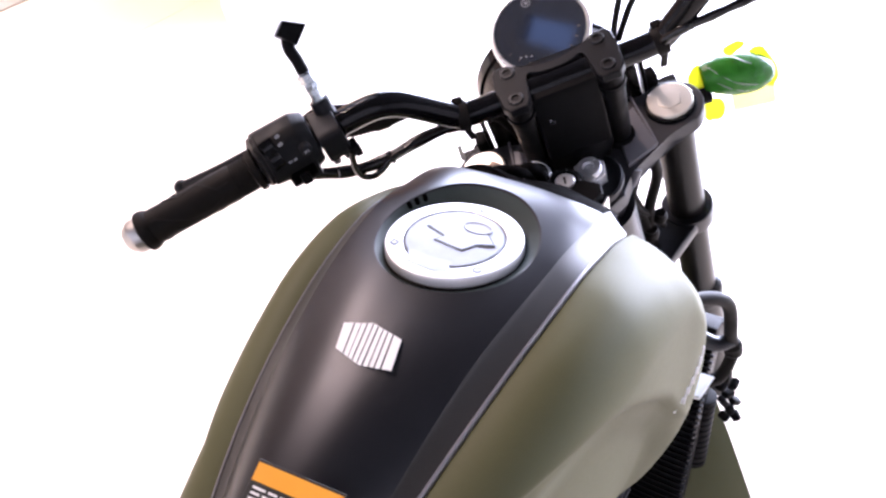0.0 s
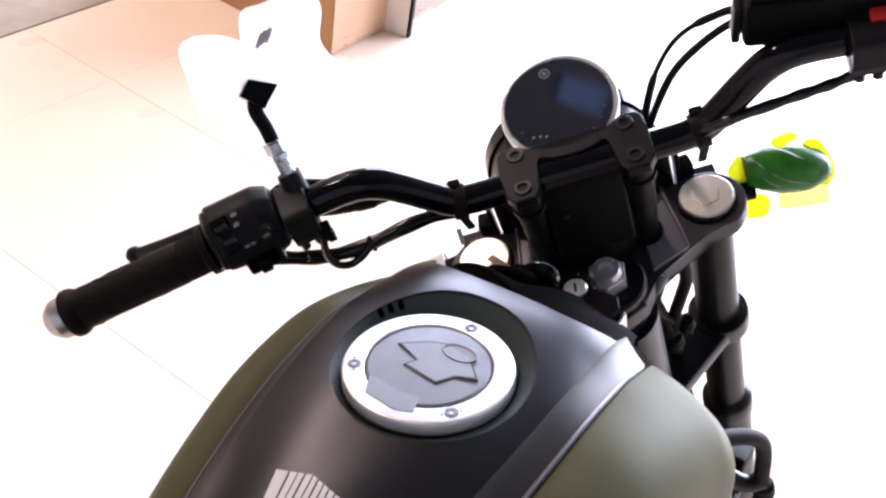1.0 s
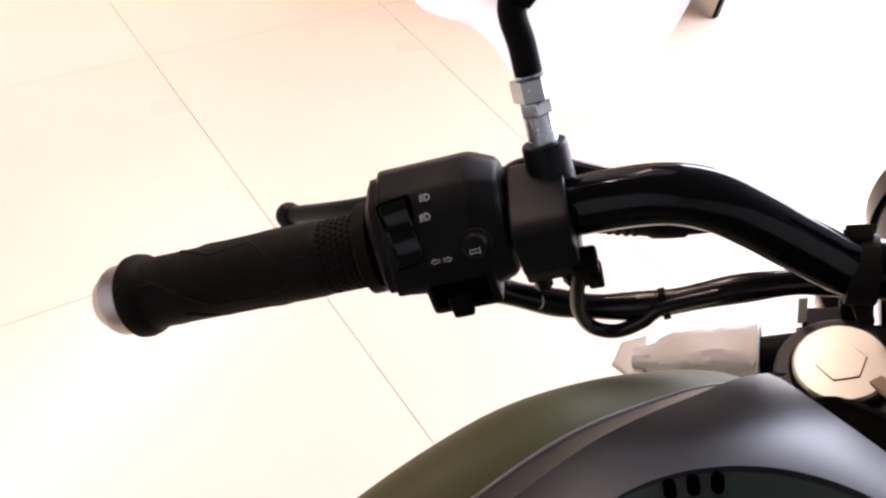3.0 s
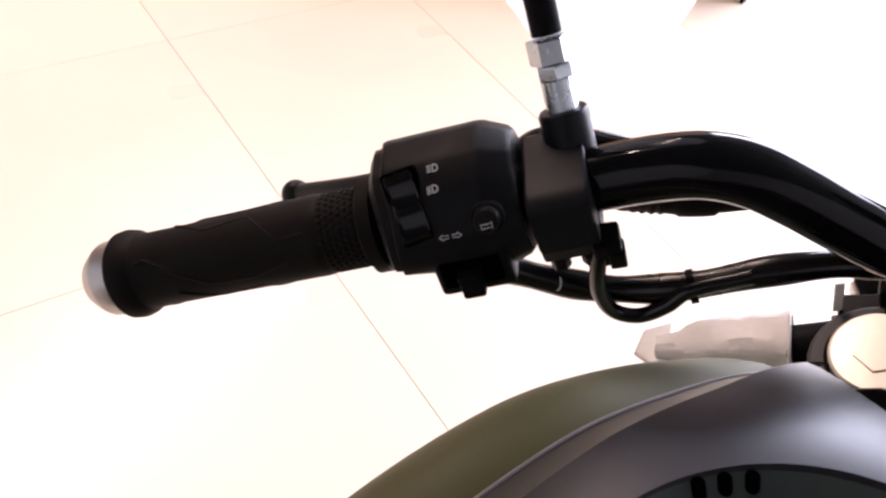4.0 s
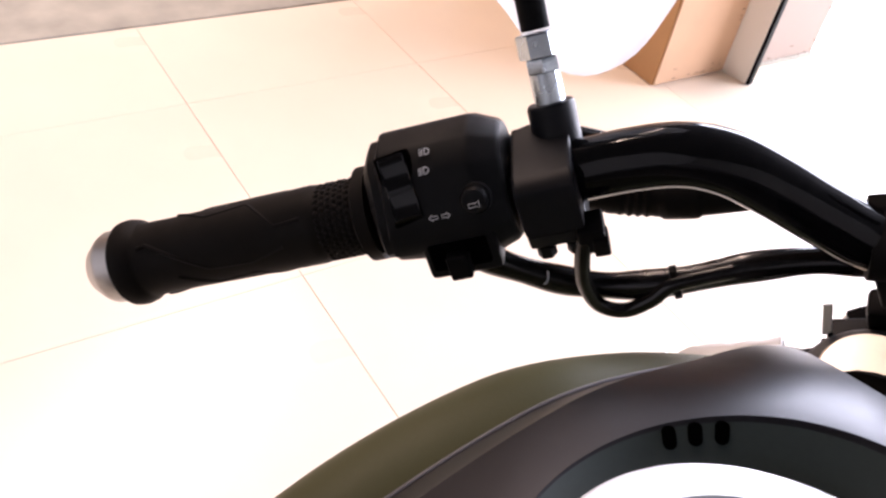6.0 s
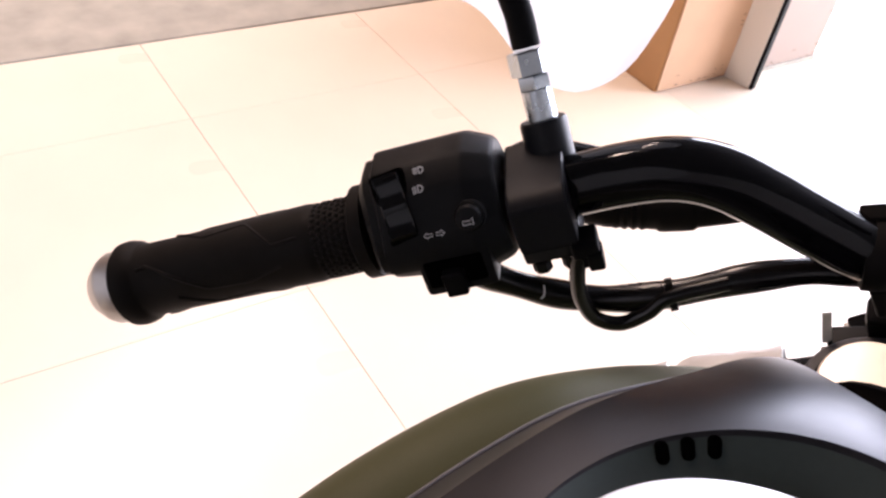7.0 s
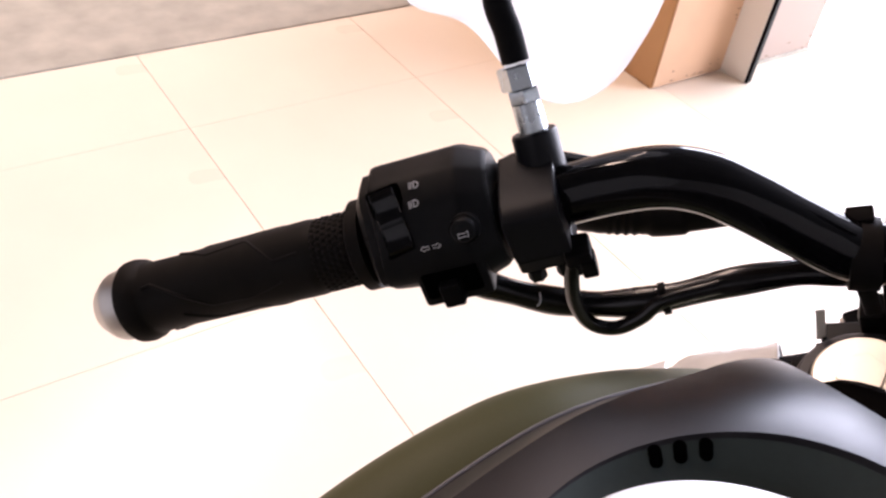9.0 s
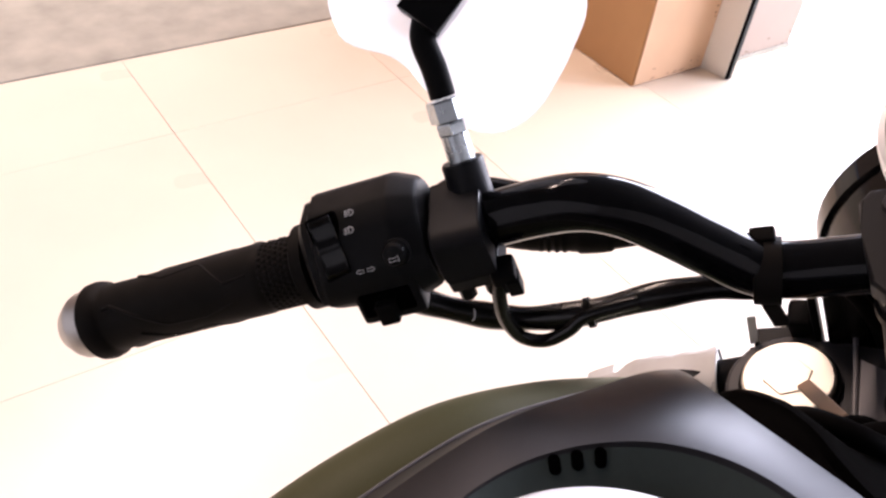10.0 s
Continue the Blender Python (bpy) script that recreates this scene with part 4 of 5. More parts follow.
for k in range(3):
    at = bag_point(0.0145 + 0.0030 * k, radians(60 - 6 * k), 0.0118)
    m = Matrix((bag_u, bag_v, bag_n)).transposed().to_4x4()
    front("bag_print", box(BM(), (0.0028, 0.011, 0.0004), Matrix.Translation(at) @ m @ pose(0, 0, 0, 0, 0, -30), 0.0001, 1), BAGPRINT, "pale grey print on the wrapping", mirror)

# clutch lever with perch and adjuster boot
perch = front("lever_perch", tube(BM(), catmull([(-0.190, -0.030, 0.160), (-0.196, -0.018, 0.156), (-0.206, -0.008, 0.150)], 6), lambda u: 0.0125 - 0.003 * u, 20), PERCH, "black clutch lever perch")
lever = front("clutch_lever", tube(BM(), catmull([(-0.200, -0.012, 0.155), (-0.225, -0.004, 0.148), (-0.270, 0.004, 0.136), (-0.325, 0.013, 0.121), (-0.376, 0.0275, 0.1045)], 8), lambda u: 0.0068 - 0.0018 * u, 18), PERCH, "black clutch lever with a ball end")
ball = BM()
bmesh.ops.create_uvsphere(ball, u_segments=20, v_segments=14, radius=0.0078, matrix=Matrix.Translation((-0.3795, 0.0284, 0.1032)))
front("lever_ball", ball, PERCH, parent=lever)
front("lever_pivot", lathe(BM(), [(0.0058, -0.012), (0.0058, 0.012), (0.0048, 0.0135), (0, 0.0135)], pose(-0.208, -0.006, 0.151, 10), 24), BOLT, parent=lever)
boot = [(-0.206, -0.010, 0.1385), (-0.186, -0.010, 0.1310), (-0.163, -0.009, 0.1262), (-0.142, -0.006, 0.1235), (-0.122, -0.002, 0.1215)]
front("cable_boot", tube(BM(), catmull(boot, 14), lambda u: 0.0090 + (0.0005 * math.sin(u * 190) if 0.18 < u < 0.40 else 0.0) + (0.0010 if 0.44 < u < 0.60 else 0.0) - 0.0012 * u, 20), RUBBER, "ribbed rubber boot on the clutch cable", perch)
cable = catmull([(-0.124, 0.000, 0.1230), (-0.108, 0.003, 0.1005), (-0.085, 0.010, 0.072), (-0.062, 0.026, 0.030), (-0.050, 0.030, -0.03), (-0.045, 0.01, -0.10)], 8)
front("clutch_cable", tube(BM(), cable, 0.0038, 14), RUBBER)

# wiring along the bar
loom = catmull([(-0.232, -0.058, 0.148), (-0.220, -0.055, 0.136), (-0.2035, -0.0515, 0.1240), (-0.184, -0.0490, 0.1172), (-0.1615, -0.0465, 0.1160), (-0.135, -0.0405, 0.1160), (-0.112, -0.0350, 0.1128), (-0.090, -0.0270, 0.1030), (-0.070, -0.006, 0.088), (-0.052, 0.02, 0.05), (-0.045, 0.028, 0.0)], 8)
loom_ob = front("wiring_loom", tube(BM(), loom, lambda u: 0.0056 + 0.0004 * math.sin(40 * u), 16), LOOM, "black sleeved wiring loom")
spot, facing = loom[14], Vector((0.0, -0.62, 0.78))
front("loom_mark", tube(BM(), [spot + Vector((0.0022 * math.cos(a) - 0.001, 0, 0)) + (facing + Vector((0, 0.78, 0.62)) * 0.55 * math.sin(a)).normalized() * 0.0060 for a in [radians(-80 + 16 * k) for k in range(11)]], 0.0004, 6), SYMBOL, "pale printed mark", loom_ob)
front("cable_tie", lathe(BM(), [(0.0058, -0.0014), (0.0066, -0.0014), (0.0066, 0.0014), (0.0058, 0.0014)], pose(-0.1615, -0.0470, 0.1162, 0, 90, 14), 20), PLASTIC, parent=loom_ob)
wire = catmull([(-0.1830, -0.0605, 0.1600), (-0.1870, -0.0625, 0.1500), (-0.1905, -0.0620, 0.1340), (-0.1890, -0.0600, 0.1190), (-0.1805, -0.0580, 0.1128), (-0.1700, -0.0550, 0.1150), (-0.1610, -0.0510, 0.1190), (-0.140, -0.0455, 0.1195)], 8)
front("clutch_switch_wire", tube(BM(), wire, 0.0030, 14), LOOM, "thin looping clutch switch wire")
arch = [(-0.2280, -0.0200, 0.1450), (-0.2235, -0.0215, 0.1610), (-0.2165, -0.0220, 0.1708), (-0.2065, -0.0220, 0.1748), (-0.1930, -0.0220, 0.1722), (-0.1800, -0.0220, 0.1668), (-0.1640, -0.0215, 0.1590), (-0.1480, -0.0200, 0.1530)]
front("cable_loop", tube(BM(), catmull(arch, 8), 0.0040, 14), LOOM, "black cable looping behind the perch")
front("clutch_switch", box(BM(), (0.010, 0.011, 0.013), pose(-0.1830, -0.0585, 0.1560, 10, 5, 14), 0.0015), PLASTIC, parent=clamp_l)
front("switch_plug", box(BM(), (0.006, 0.007, 0.010), pose(-0.1800, -0.0600, 0.1525, 10, 5, 14), 0.001), PLASTIC, parent=clamp_l)
for s in (-1, 1):
    band = front("rubber_band", lathe(BM(), [(0.0112, -0.0052), (0.0134, -0.0052), (0.0138, 0), (0.0134, 0.0052), (0.0112, 0.0052)], pose(0.0895 * s, -0.0362, 0.1212, 0, 90 - 8 * s, 0), 28), RUBBER, "black rubber strap round the handlebar")
    front("band_tail", box(BM(), (0.0065, 0.0035, 0.020), pose(0.0890 * s, -0.0440, 0.1045, 14, 6 * s, 0), 0.0012), RUBBER, parent=band)
    front("band_head", box(BM(), (0.0095, 0.006, 0.006), pose(0.0895 * s, -0.0300, 0.1345, 25), 0.001), RUBBER, parent=band)

# meter
GA = pose(0, 0.0300, 0.1210, 14) @ Matrix.Diagonal((0.915, 0.915, 1.0, 1.0))
meter = front("meter", lathe(BM(), [(0, -0.036), (0.030, -0.034), (0.044, -0.024), (0.0465, -0.006), (0.0465, -0.002)], GA, 72), PLASTIC, "round black digital meter with a silver bezel")
front("meter_bezel", lathe(BM(), [(0.0462, -0.012), (0.0500, -0.011), (0.0508, -0.002), (0.0502, 0.0014), (0.0474, 0.0022), (0.0460, 0.0004)], GA, 96), BEZEL, "satin silver bezel ring", meter)
front("meter_glass", lathe(BM(), [(0.0462, 0.0012), (0.0458, 0.0016), (0.030, 0.0017), (0.015, 0.00175), (0, 0.0018)], GA, 72), GLASS, "dark glossy meter glass", meter)
front("meter_emblem", tube(BM(), [GA @ Vector((-0.004 + 0.0044 * math.cos(k * math.tau / 32), 0.0345 + 0.0044 * math.sin(k * math.tau / 32), 0.0018)) for k in range(33)], 0.0004, 6, False), PRINT, "small round grey emblem", meter)
for a in range(0, 180, 60):
    front("emblem_bar", box(BM(), (0.0066, 0.0006, 0.0003), GA @ pose(-0.004, 0.0345, 0.0018, 0, 0, a)), PRINT, "", meter)
for k in range(9):
    front("scale_mark", box(BM(), (0.0016, 0.0034, 0.0003), GA @ pose(0, 0, 0.0016, 0, 0, 70 - 17 * k) @ pose(0, -0.0385, 0, -3.5)), SCALE, "", meter)

for k, (u, v) in enumerate(((-0.0270, -0.0235), (-0.0215, -0.0245), (-0.0165, -0.0262))):
    front("warning_symbol", box(BM(), (0.0022, 0.0013, 0.0003), GA @ pose(u, v, 0.0017, 0, 0, 12 * k), 0.0001, 1), PRINT, "small pale symbol", meter)

# bracket with a paper tag beside the left fork cap
tag = front("paper_tag", box(BM(), (0.0046, 0.0012, 0.026), pose(-0.1150, 0.0330, -0.0005, 6, 4, 8), 0.0003, 1), FOAM, "pale paper tag tied beside the fork cap")
front("tag_clip", box(BM(), (0.0050, 0.006, 0.011), pose(-0.1165, 0.0300, -0.0200, 0, 0, 8), 0.0012), BOWL, parent=tag)
plug = front("lamp_connector", box(BM(), (0.013, 0.014, 0.018), pose(-0.1015, 0.0976, -0.080, 15, 0, 20), 0.002), PLASTIC, "black lamp connector")
front("connector_face", box(BM(), (0.003, 0.010, 0.013), pose(-0.1085, 0.0950, -0.080, 15, 0, 20), 0.001), STEEL, parent=plug)

# headlight bowl and brackets
head = front("headlight", lathe(BM(), [(0, -0.070), (0.030, -0.066), (0.056, -0.048), (0.072, -0.018), (0.078, 0.008), (0.079, 0.02), (0.07, 0.034), (0.04, 0.044), (0, 0.047)], pose(0, 0.080, -0.012, -90), 64), BOWL, "round black headlight bowl")
front("headlight_rim", lathe(BM(), [(0.0775, 0.010), (0.0812, 0.011), (0.0818, 0.026), (0.074, 0.032)], pose(0, 0.080, -0.012, -90), 64), GLOSS, parent=head)
for s in (-1, 1):
    front("headlight_stay", prism(BM(), [(0.030, -0.05), (0.046, -0.05), (0.046, 0.05), (0.030, 0.05)], 0.083 * s - 0.002, 0.083 * s + 0.002, pose(0, 0, 0, 0, 0, 0) @ Matrix(((0, 0, 1, 0), (1, 0, 0, 0), (0, 1, 0, 0), (0, 0, 0, 1))), 0.001), PLASTIC, "", head)
    front("bowl_bracket", prism(BM(), [(0.020, -0.046), (0.062, -0.040), (0.066, 0.010), (0.050, 0.036), (0.030, 0.030)], 0.064 * s - 0.006 * s, 0.064 * s + 0.014 * s, Matrix(((0, 0, 1, 0), (1, 0, 0, 0), (0, 1, 0, 0), (0, 0, 0, 1))), 0.003), BOWL, "dark bracket beside the headlight bowl", head)
    front("bracket_plug", box(BM(), (0.013, 0.016, 0.024), pose(0.090 * s, 0.040, -0.004, 12, 0, 8 * s), 0.003), PLASTIC, "black rubber plug", head)
    front("stay_arm", box(BM(), (0.028, 0.020, 0.020), pose(0.1020 * s, 0.034, -0.0215), 0.002), CLAMPGREY, parent=head)

# indicators in their wrappings
for s in (-1, 1):
    stem = front("indicator", tube(BM(), [(0.112 * s, 0.033, -0.041), (0.130 * s, 0.032, -0.043), (0.146 * s, 0.031, -0.044)], lambda u: 0.0130 - 0.001 * u, 20), PLASTIC, "front indicator on a black rubber stem")
    body = BM()
    n = 26
    rings = []
    for j in range(13):
        q = j / 12
        if s < 0:
            r, box_like = 0.0162 * (1 - 0.10 * math.sin(math.pi * q) - 0.62 * ramp(0.55, 1.0, q)), 0.55
        else:
            r, box_like = 0.0225 * math.sqrt(max(0.001, math.sin(math.pi * (0.10 + 0.85 * q)))), 1.0
        cx, cy, cz = s * (0.140 + 0.072 * q), 0.031, (-0.0420 - 0.004 * q if s < 0 else -0.0215 - 0.022 * q)
        rough = 0.16 if s < 0 else 0.12
        ring = []
        for k in range(n):
            c, d = math.cos(k * math.tau / n), math.sin(k * math.tau / n)
            c, d = math.copysign(abs(c) ** box_like, c), math.copysign(abs(d) ** box_like, d)
            ring.append(body.verts.new((cx + 0.002 * noise.noise(Vector((9 * q, 3 * math.cos(k), s))), cy + r * c * (1 + rough * noise.noise(Vector((7 * q, k * 0.9, 1.0)))), cz + r * d * (1 + rough * noise.noise(Vector((8 * q, k * 0.8, 4.0)))))))
        rings.append(ring)
    for a, b in zip(rings, rings[1:]):
        for k in range(n):
            body.faces.new((a[k], a[(k + 1) % n], b[(k + 1) % n], b[k]))
    body.faces.new(rings[0])
    body.faces.new(rings[-1])
    if s < 0:
        front("film_wrap", body, FILM, "crumpled greyish packing film", stem, smooth=25)
        front("film_hem", tube(BM(), [(-0.1395, 0.031 + 0.0160 * math.copysign(abs(math.cos(a)) ** 0.55, math.cos(a)), -0.0420 + 0.0160 * math.copysign(abs(math.sin(a)) ** 0.55, math.sin(a))) for a in [k * math.tau / 32 for k in range(33)]], 0.0009, 8), FILM, parent=stem)
        front("wrap_tail", prism(BM(), [(-0.205, 0.012), (-0.226, 0.028), (-0.222, 0.044), (-0.205, 0.050)], -0.052, -0.046, None, 0.002), FILM, parent=stem)
    else:
        # glints along the creases, laid on as thin white strands
        for k in range(5):
            a0 = 0.7 + 0.55 * k + 0.3 * math.sin(3 * k)
            streak = [(s * (0.150 + 0.008 * math.sin(2.3 * k) + (0.030 + 0.016 * math.sin(k * 1.7) ** 2) * u + 0.003 * math.sin(5 * u + k)), 0.031 + 0.0222 * math.sqrt(math.sin(math.pi * (0.2 + 0.65 * u))) * math.cos(a0 + 0.9 * u), -0.0235 - 0.017 * u + 0.0228 * math.sqrt(math.sin(math.pi * (0.2 + 0.65 * u))) * math.sin(a0 + 0.9 * u)) for u in [i / 12 for i in range(13)]]
            front("crease_glint", tube(BM(), streak, lambda u: 0.0001 + 0.0005 * math.sin(math.pi * u), 6), WRAP, "crease in the wrapping, its glint laid on as a white strand", stem)
        front("clear_film", prism(BM(), [(-0.024, -0.020), (0.020, -0.026), (0.026, 0.016), (0.004, 0.020), (-0.022, 0.008)], -0.0006, 0.0006, pose(0.192, 0.036, -0.066, 58, 0, 0), 0.0003), PALEFILM, "pale yellow plastic film", stem)
        front("green_wrap", body, GREENWRAP, "crumpled green plastic wrapping", stem, smooth=60)
        for px_, pz_, w_, h_, r_ in ((0.202, -0.042, 0.032, 0.046, 12), (0.139, -0.024, 0.026, 0.026, -10), (0.150, -0.078, 0.026, 0.024, 30), (0.174, 0.002, 0.022, 0.011, 8)):
            shape = []
            for k in range(22):
                b = k * math.tau / 22
                f = 0.5 + 0.16 * noise.noise(Vector((1.7 * math.cos(b) + 9 * px_, 1.7 * math.sin(b), 40 * pz_)))
                shape.append((w_ * f * math.cos(b), h_ * f * math.sin(b)))
            front("yellow_film", prism(BM(), shape, -0.0009, 0.0009, pose(px_, 0.034, pz_, 58, 0, 0) @ pose(0, 0, 0, 0, 0, r_), 0.0004), YELLOW, "yellow plastic film", stem)

# throttle side: master cylinder, lever and cables
mc = front("master_cylinder", box(BM(), (0.100, 0.044, 0.038), pose(0.181, -0.014, 0.186, 4, 4, -14), 0.005), PLASTIC, "black front brake master cylinder")
front("reservoir_lid", box(BM(), (0.070, 0.046, 0.006), pose(0.172, -0.008, 0.2075, 4, 4, -14), 0.0018), PLASTIC, parent=mc)
front("mount_ear", box(BM(), (0.006, 0.018, 0.030), pose(0.128, -0.006, 0.184, 4, 6, -14), 0.002), CLAMPGREY, parent=mc)
brake = front("brake_lever", tube(BM(), catmull([(0.200, -0.004, 0.168), (0.235, 0.004, 0.150), (0.28, 0.010, 0.135), (0.33, 0.018, 0.120), (0.376, 0.0285, 0.1045)], 8), lambda u: 0.0068 - 0.0018 * u, 18), MATT, "black front brake lever")
front("throttle_cable", tube(BM(), catmull([(0.040, 0.045, -0.05), (0.056, 0.050, 0.030), (0.0655, 0.050, 0.062), (0.082, 0.050, 0.110), (0.107, 0.048, 0.140), (0.150, 0.030, 0.160), (0.20, 0.0, 0.165)], 8), lambda u: 0.0022 + (0.0012 if 0.30 < u < 0.46 or u > 0.7 else 0), 14), RUBBER, "thin black throttle cable")
front("brake_hose", tube(BM(), catmull([(0.048, 0.045, -0.05), (0.060, 0.050, 0.018), (0.0685, 0.050, 0.050), (0.090, 0.050, 0.095), (0.112, 0.049, 0.118), (0.140, 0.045, 0.136), (0.165, 0.020, 0.160), (0.172, 0.0, 0.176)], 8), 0.0034, 14), RUBBER, "black rubber brake hose")
front("throttle_wiring", tube(BM(), catmull([(0.060, -0.030, 0.105), (0.085, -0.043, 0.124), (0.105, -0.048, 0.1352), (0.146, -0.050, 0.1410), (0.175, -0.051, 0.1440), (0.200, -0.052, 0.150), (0.215, -0.055, 0.158)], 8), lambda u: 0.0042 + 0.0004 * math.sin(60 * u), 14), LOOM, "black wiring under the bar")
front("perch_bolt", hexagon(0.0055, -0.008, 0.004, pose(0.1925, -0.0470, 0.1710, 30), 0.001), STEEL, parent=clamp_r)

# ---- ignition, rubber apron and frame behind the head ----
IGN = pose(0.0078, 0.1570, 0.9224, 20, 0, 0)
ign = part("ignition_lock", lathe(BM(), [(0.0175, -0.070), (0.0175, -0.010), (0.0165, -0.004), (0.0120, -0.0015), (0.0090, -0.002)], IGN, 40), PLASTIC, bike, "black ignition lock with a bright key face")
part("key_face", lathe(BM(), [(0.0088, -0.006), (0.0088, -0.0010), (0.0078, 0.0), (0, 0.0004)], IGN, 32), BEZEL, ign, "bright metal key face")
part("key_slot", box(BM(), (0.0018, 0.0075, 0.0008), IGN @ pose(0, 0, 0.0004, 0, 0, 35)), HOLE, ign)
for k in range(4):
    part("lock_mark", box(BM(), (0.0030, 0.0008, 0.0003), IGN @ pose(0, 0, 0, 0, 0, 30 + 80 * k) @ pose(0.0135, 0, -0.0022, 0, 10, 0)), PRINT, ign)
bracket_m = pose(0.0330, 0.1480, 0.9140, 14, 0, -8)
part("lock_cover", prism(BM(), [(-0.013, -0.014), (0.012, -0.014), (0.014, 0.006), (0.006, 0.015), (-0.012, 0.012)], -0.03, 0.012, bracket_m, 0.003), PLASTIC, ign, "black plastic cover beside the lock")
part("lock_blade", box(BM(), (0.0020, 0.024, 0.016), bracket_m @ pose(0.0175, -0.002, -0.004, 0, 0, 10), 0.0006), STEEL, ign, "bare metal bracket edge")
loop_c = STEER @ Vector((-0.0450, -0.0890, 0.0760))
ring_pts = [loop_c + Vector((0.0115 * math.cos(a), 0.004 * math.sin(a), 0.0075 * math.sin(a))) for a in [radians(-30 + 240 * k / 20) for k in range(21)]]
guide = part("cable_guide", tube(BM(), ring_pts, 0.0016, 10), CHROME, bike, "bright wire cable guide")
part("guide_hose", tube(BM(), catmull([loop_c + Vector((0.002, 0.05, -0.09)), loop_c + Vector((0.003, 0.012, -0.035)), loop_c + Vector((0.001, 0, 0.0)), loop_c + Vector((-0.010, -0.012, 0.004)), loop_c + Vector((-0.030, -0.005, -0.03)), loop_c + Vector((-0.035, 0.01, -0.09))], 8), 0.0062, 16), APRON, guide, "thick black cable sleeve")
ta, tb = STEER @ Vector((-0.0845, -0.0434, 0.0556)), STEER @ Vector((-0.0691, -0.0791, 0.0821))
tag_d = (tb - ta).normalized()
tag_m = Matrix.Translation((ta + tb) / 2) @ tag_d.to_track_quat("Y", "Z").to_matrix().to_4x4()
part("key_tag", box(BM(), (0.0062, (tb - ta).length, 0.0022), tag_m @ pose(0, 0, 0, 0, 35, 0), 0.0008), TAG, bike, "tan strap hanging from the lock")
APRON_TOP = [(-0.066, 0.9425), (-0.059, 0.9485), (-0.050, 0.9525), (-0.040, 0.9550), (-0.029, 0.9545), (-0.016, 0.9490), (0.0, 0.9440), (0.04, 0.9400), (0.078, 0.9340)]
rows = []
for i in range(-1, 25):
    u = max(0, i) / 24
    x = -0.066 + 0.144 * u
    z, drop = curve_at(APRON_TOP, x), (0.05 if i < 0 else 0.0)
    rows.append([(x, y, h - drop) for x, y, h in ((x, front_y(x) - 0.004, cover_z(x, front_y(x)) - 0.016), (x, 0.0985, z - 0.003), (x, 0.1005, z), (x, 0.104, z - 0.0005), (x * 0.9, 0.125, 0.936 - 0.012 * (2 * u - 1) ** 2), (x * 0.8, 0.150, 0.922 - 0.015 * (2 * u - 1) ** 2), (x * 0.75, 0.165, 0.885))])
part("rubber_apron", strip_grid(rows), APRON, bike, "black rubber apron between tank and steering head", smooth=60)
for run, r in (([(-0.055, 0.130, 0.925), (-0.038, 0.120, 0.941), (-0.022, 0.128, 0.939), (-0.018, 0.146, 0.922), (-0.018, 0.165, 0.880)], 0.0042),
               ([(-0.050, 0.148, 0.895), (-0.038, 0.142, 0.928), (-0.026, 0.148, 0.927), (-0.024, 0.168, 0.890)], 0.0032)):
    part("lock_wiring", tube(BM(), catmull(run, 8), r, 14), APRON, ign, "black sleeved wiring over the apron")
for run, r in (([(0.062, -0.036, -0.012), (0.0637, -0.040, -0.027), (0.064, -0.040, -0.054), (0.056, -0.040, -0.0825), (0.049, -0.040, -0.108), (0.046, -0.038, -0.150)], 0.0058),
               ([(0.046, -0.036, -0.016), (0.044, -0.040, -0.036), (0.038, -0.040, -0.057), (0.0345, -0.040, -0.073), (0.0390, -0.040, -0.105), (0.0436, -0.040, -0.150), (0.046, -0.034, -0.190)], 0.0064),
               ([(0.030, -0.050, -0.022), (0.031, -0.052, -0.050), (0.036, -0.048, -0.085), (0.050, -0.040, -0.120), (0.062, -0.030, -0.160)], 0.0036)):
    front("front_harness", tube(BM(), catmull(run, 8), r, 14), RUBBER, "black hoses and wiring beside the steering head")
for x, y, z, r in ((0.0436, -0.042, -0.149, 0.0105), (0.058, -0.040, -0.1270, 0.0085)):
    front("hose_boot", lathe(BM(), [(0, -1.0), (0.55, -0.85), (0.95, -0.35), (1.0, 0.15), (0.80, 0.65), (0.62, 0.80), (0.60, 1.15), (0, 1.2)], pose(x, y, z, 12, 8, 0) @ Matrix.Diagonal((r, r, r * 1.15, 1)), 28), RUBBER, "black rubber boot on a hose")
for s in (-1, 1):
    lug = front("clamp_lug", tube(BM(), catmull([(0.0430 * s, -0.0560, -0.0120), (0.0370 * s, -0.0610, -0.0200), (0.0300 * s, -0.0620, -0.0290), (0.0262 * s, -0.0615, -0.0335)], 6), lambda u: 0.0062 - 0.0026 * u, 14), CLAMPLIT, "cast lug under the clamp, in the lit paint tone", clamp)
    front("lug_eye", lathe(BM(), [(0.0028, -0.0025), (0.0060, -0.0025), (0.0064, -0.0018), (0.0064, 0.0018), (0.0060, 0.0025), (0.0028, 0.0025), (0.0028, -0.0025)], pose(0.0228 * s, -0.0610, -0.0370, 50, 0, 20 * s), 28), CLAMPLIT, parent=lug)
part("head_tube", lathe(BM(), [(0.034, -0.22), (0.034, -0.045)], STEER @ pose(0, -0.060, 0), 36), MATT, bike)
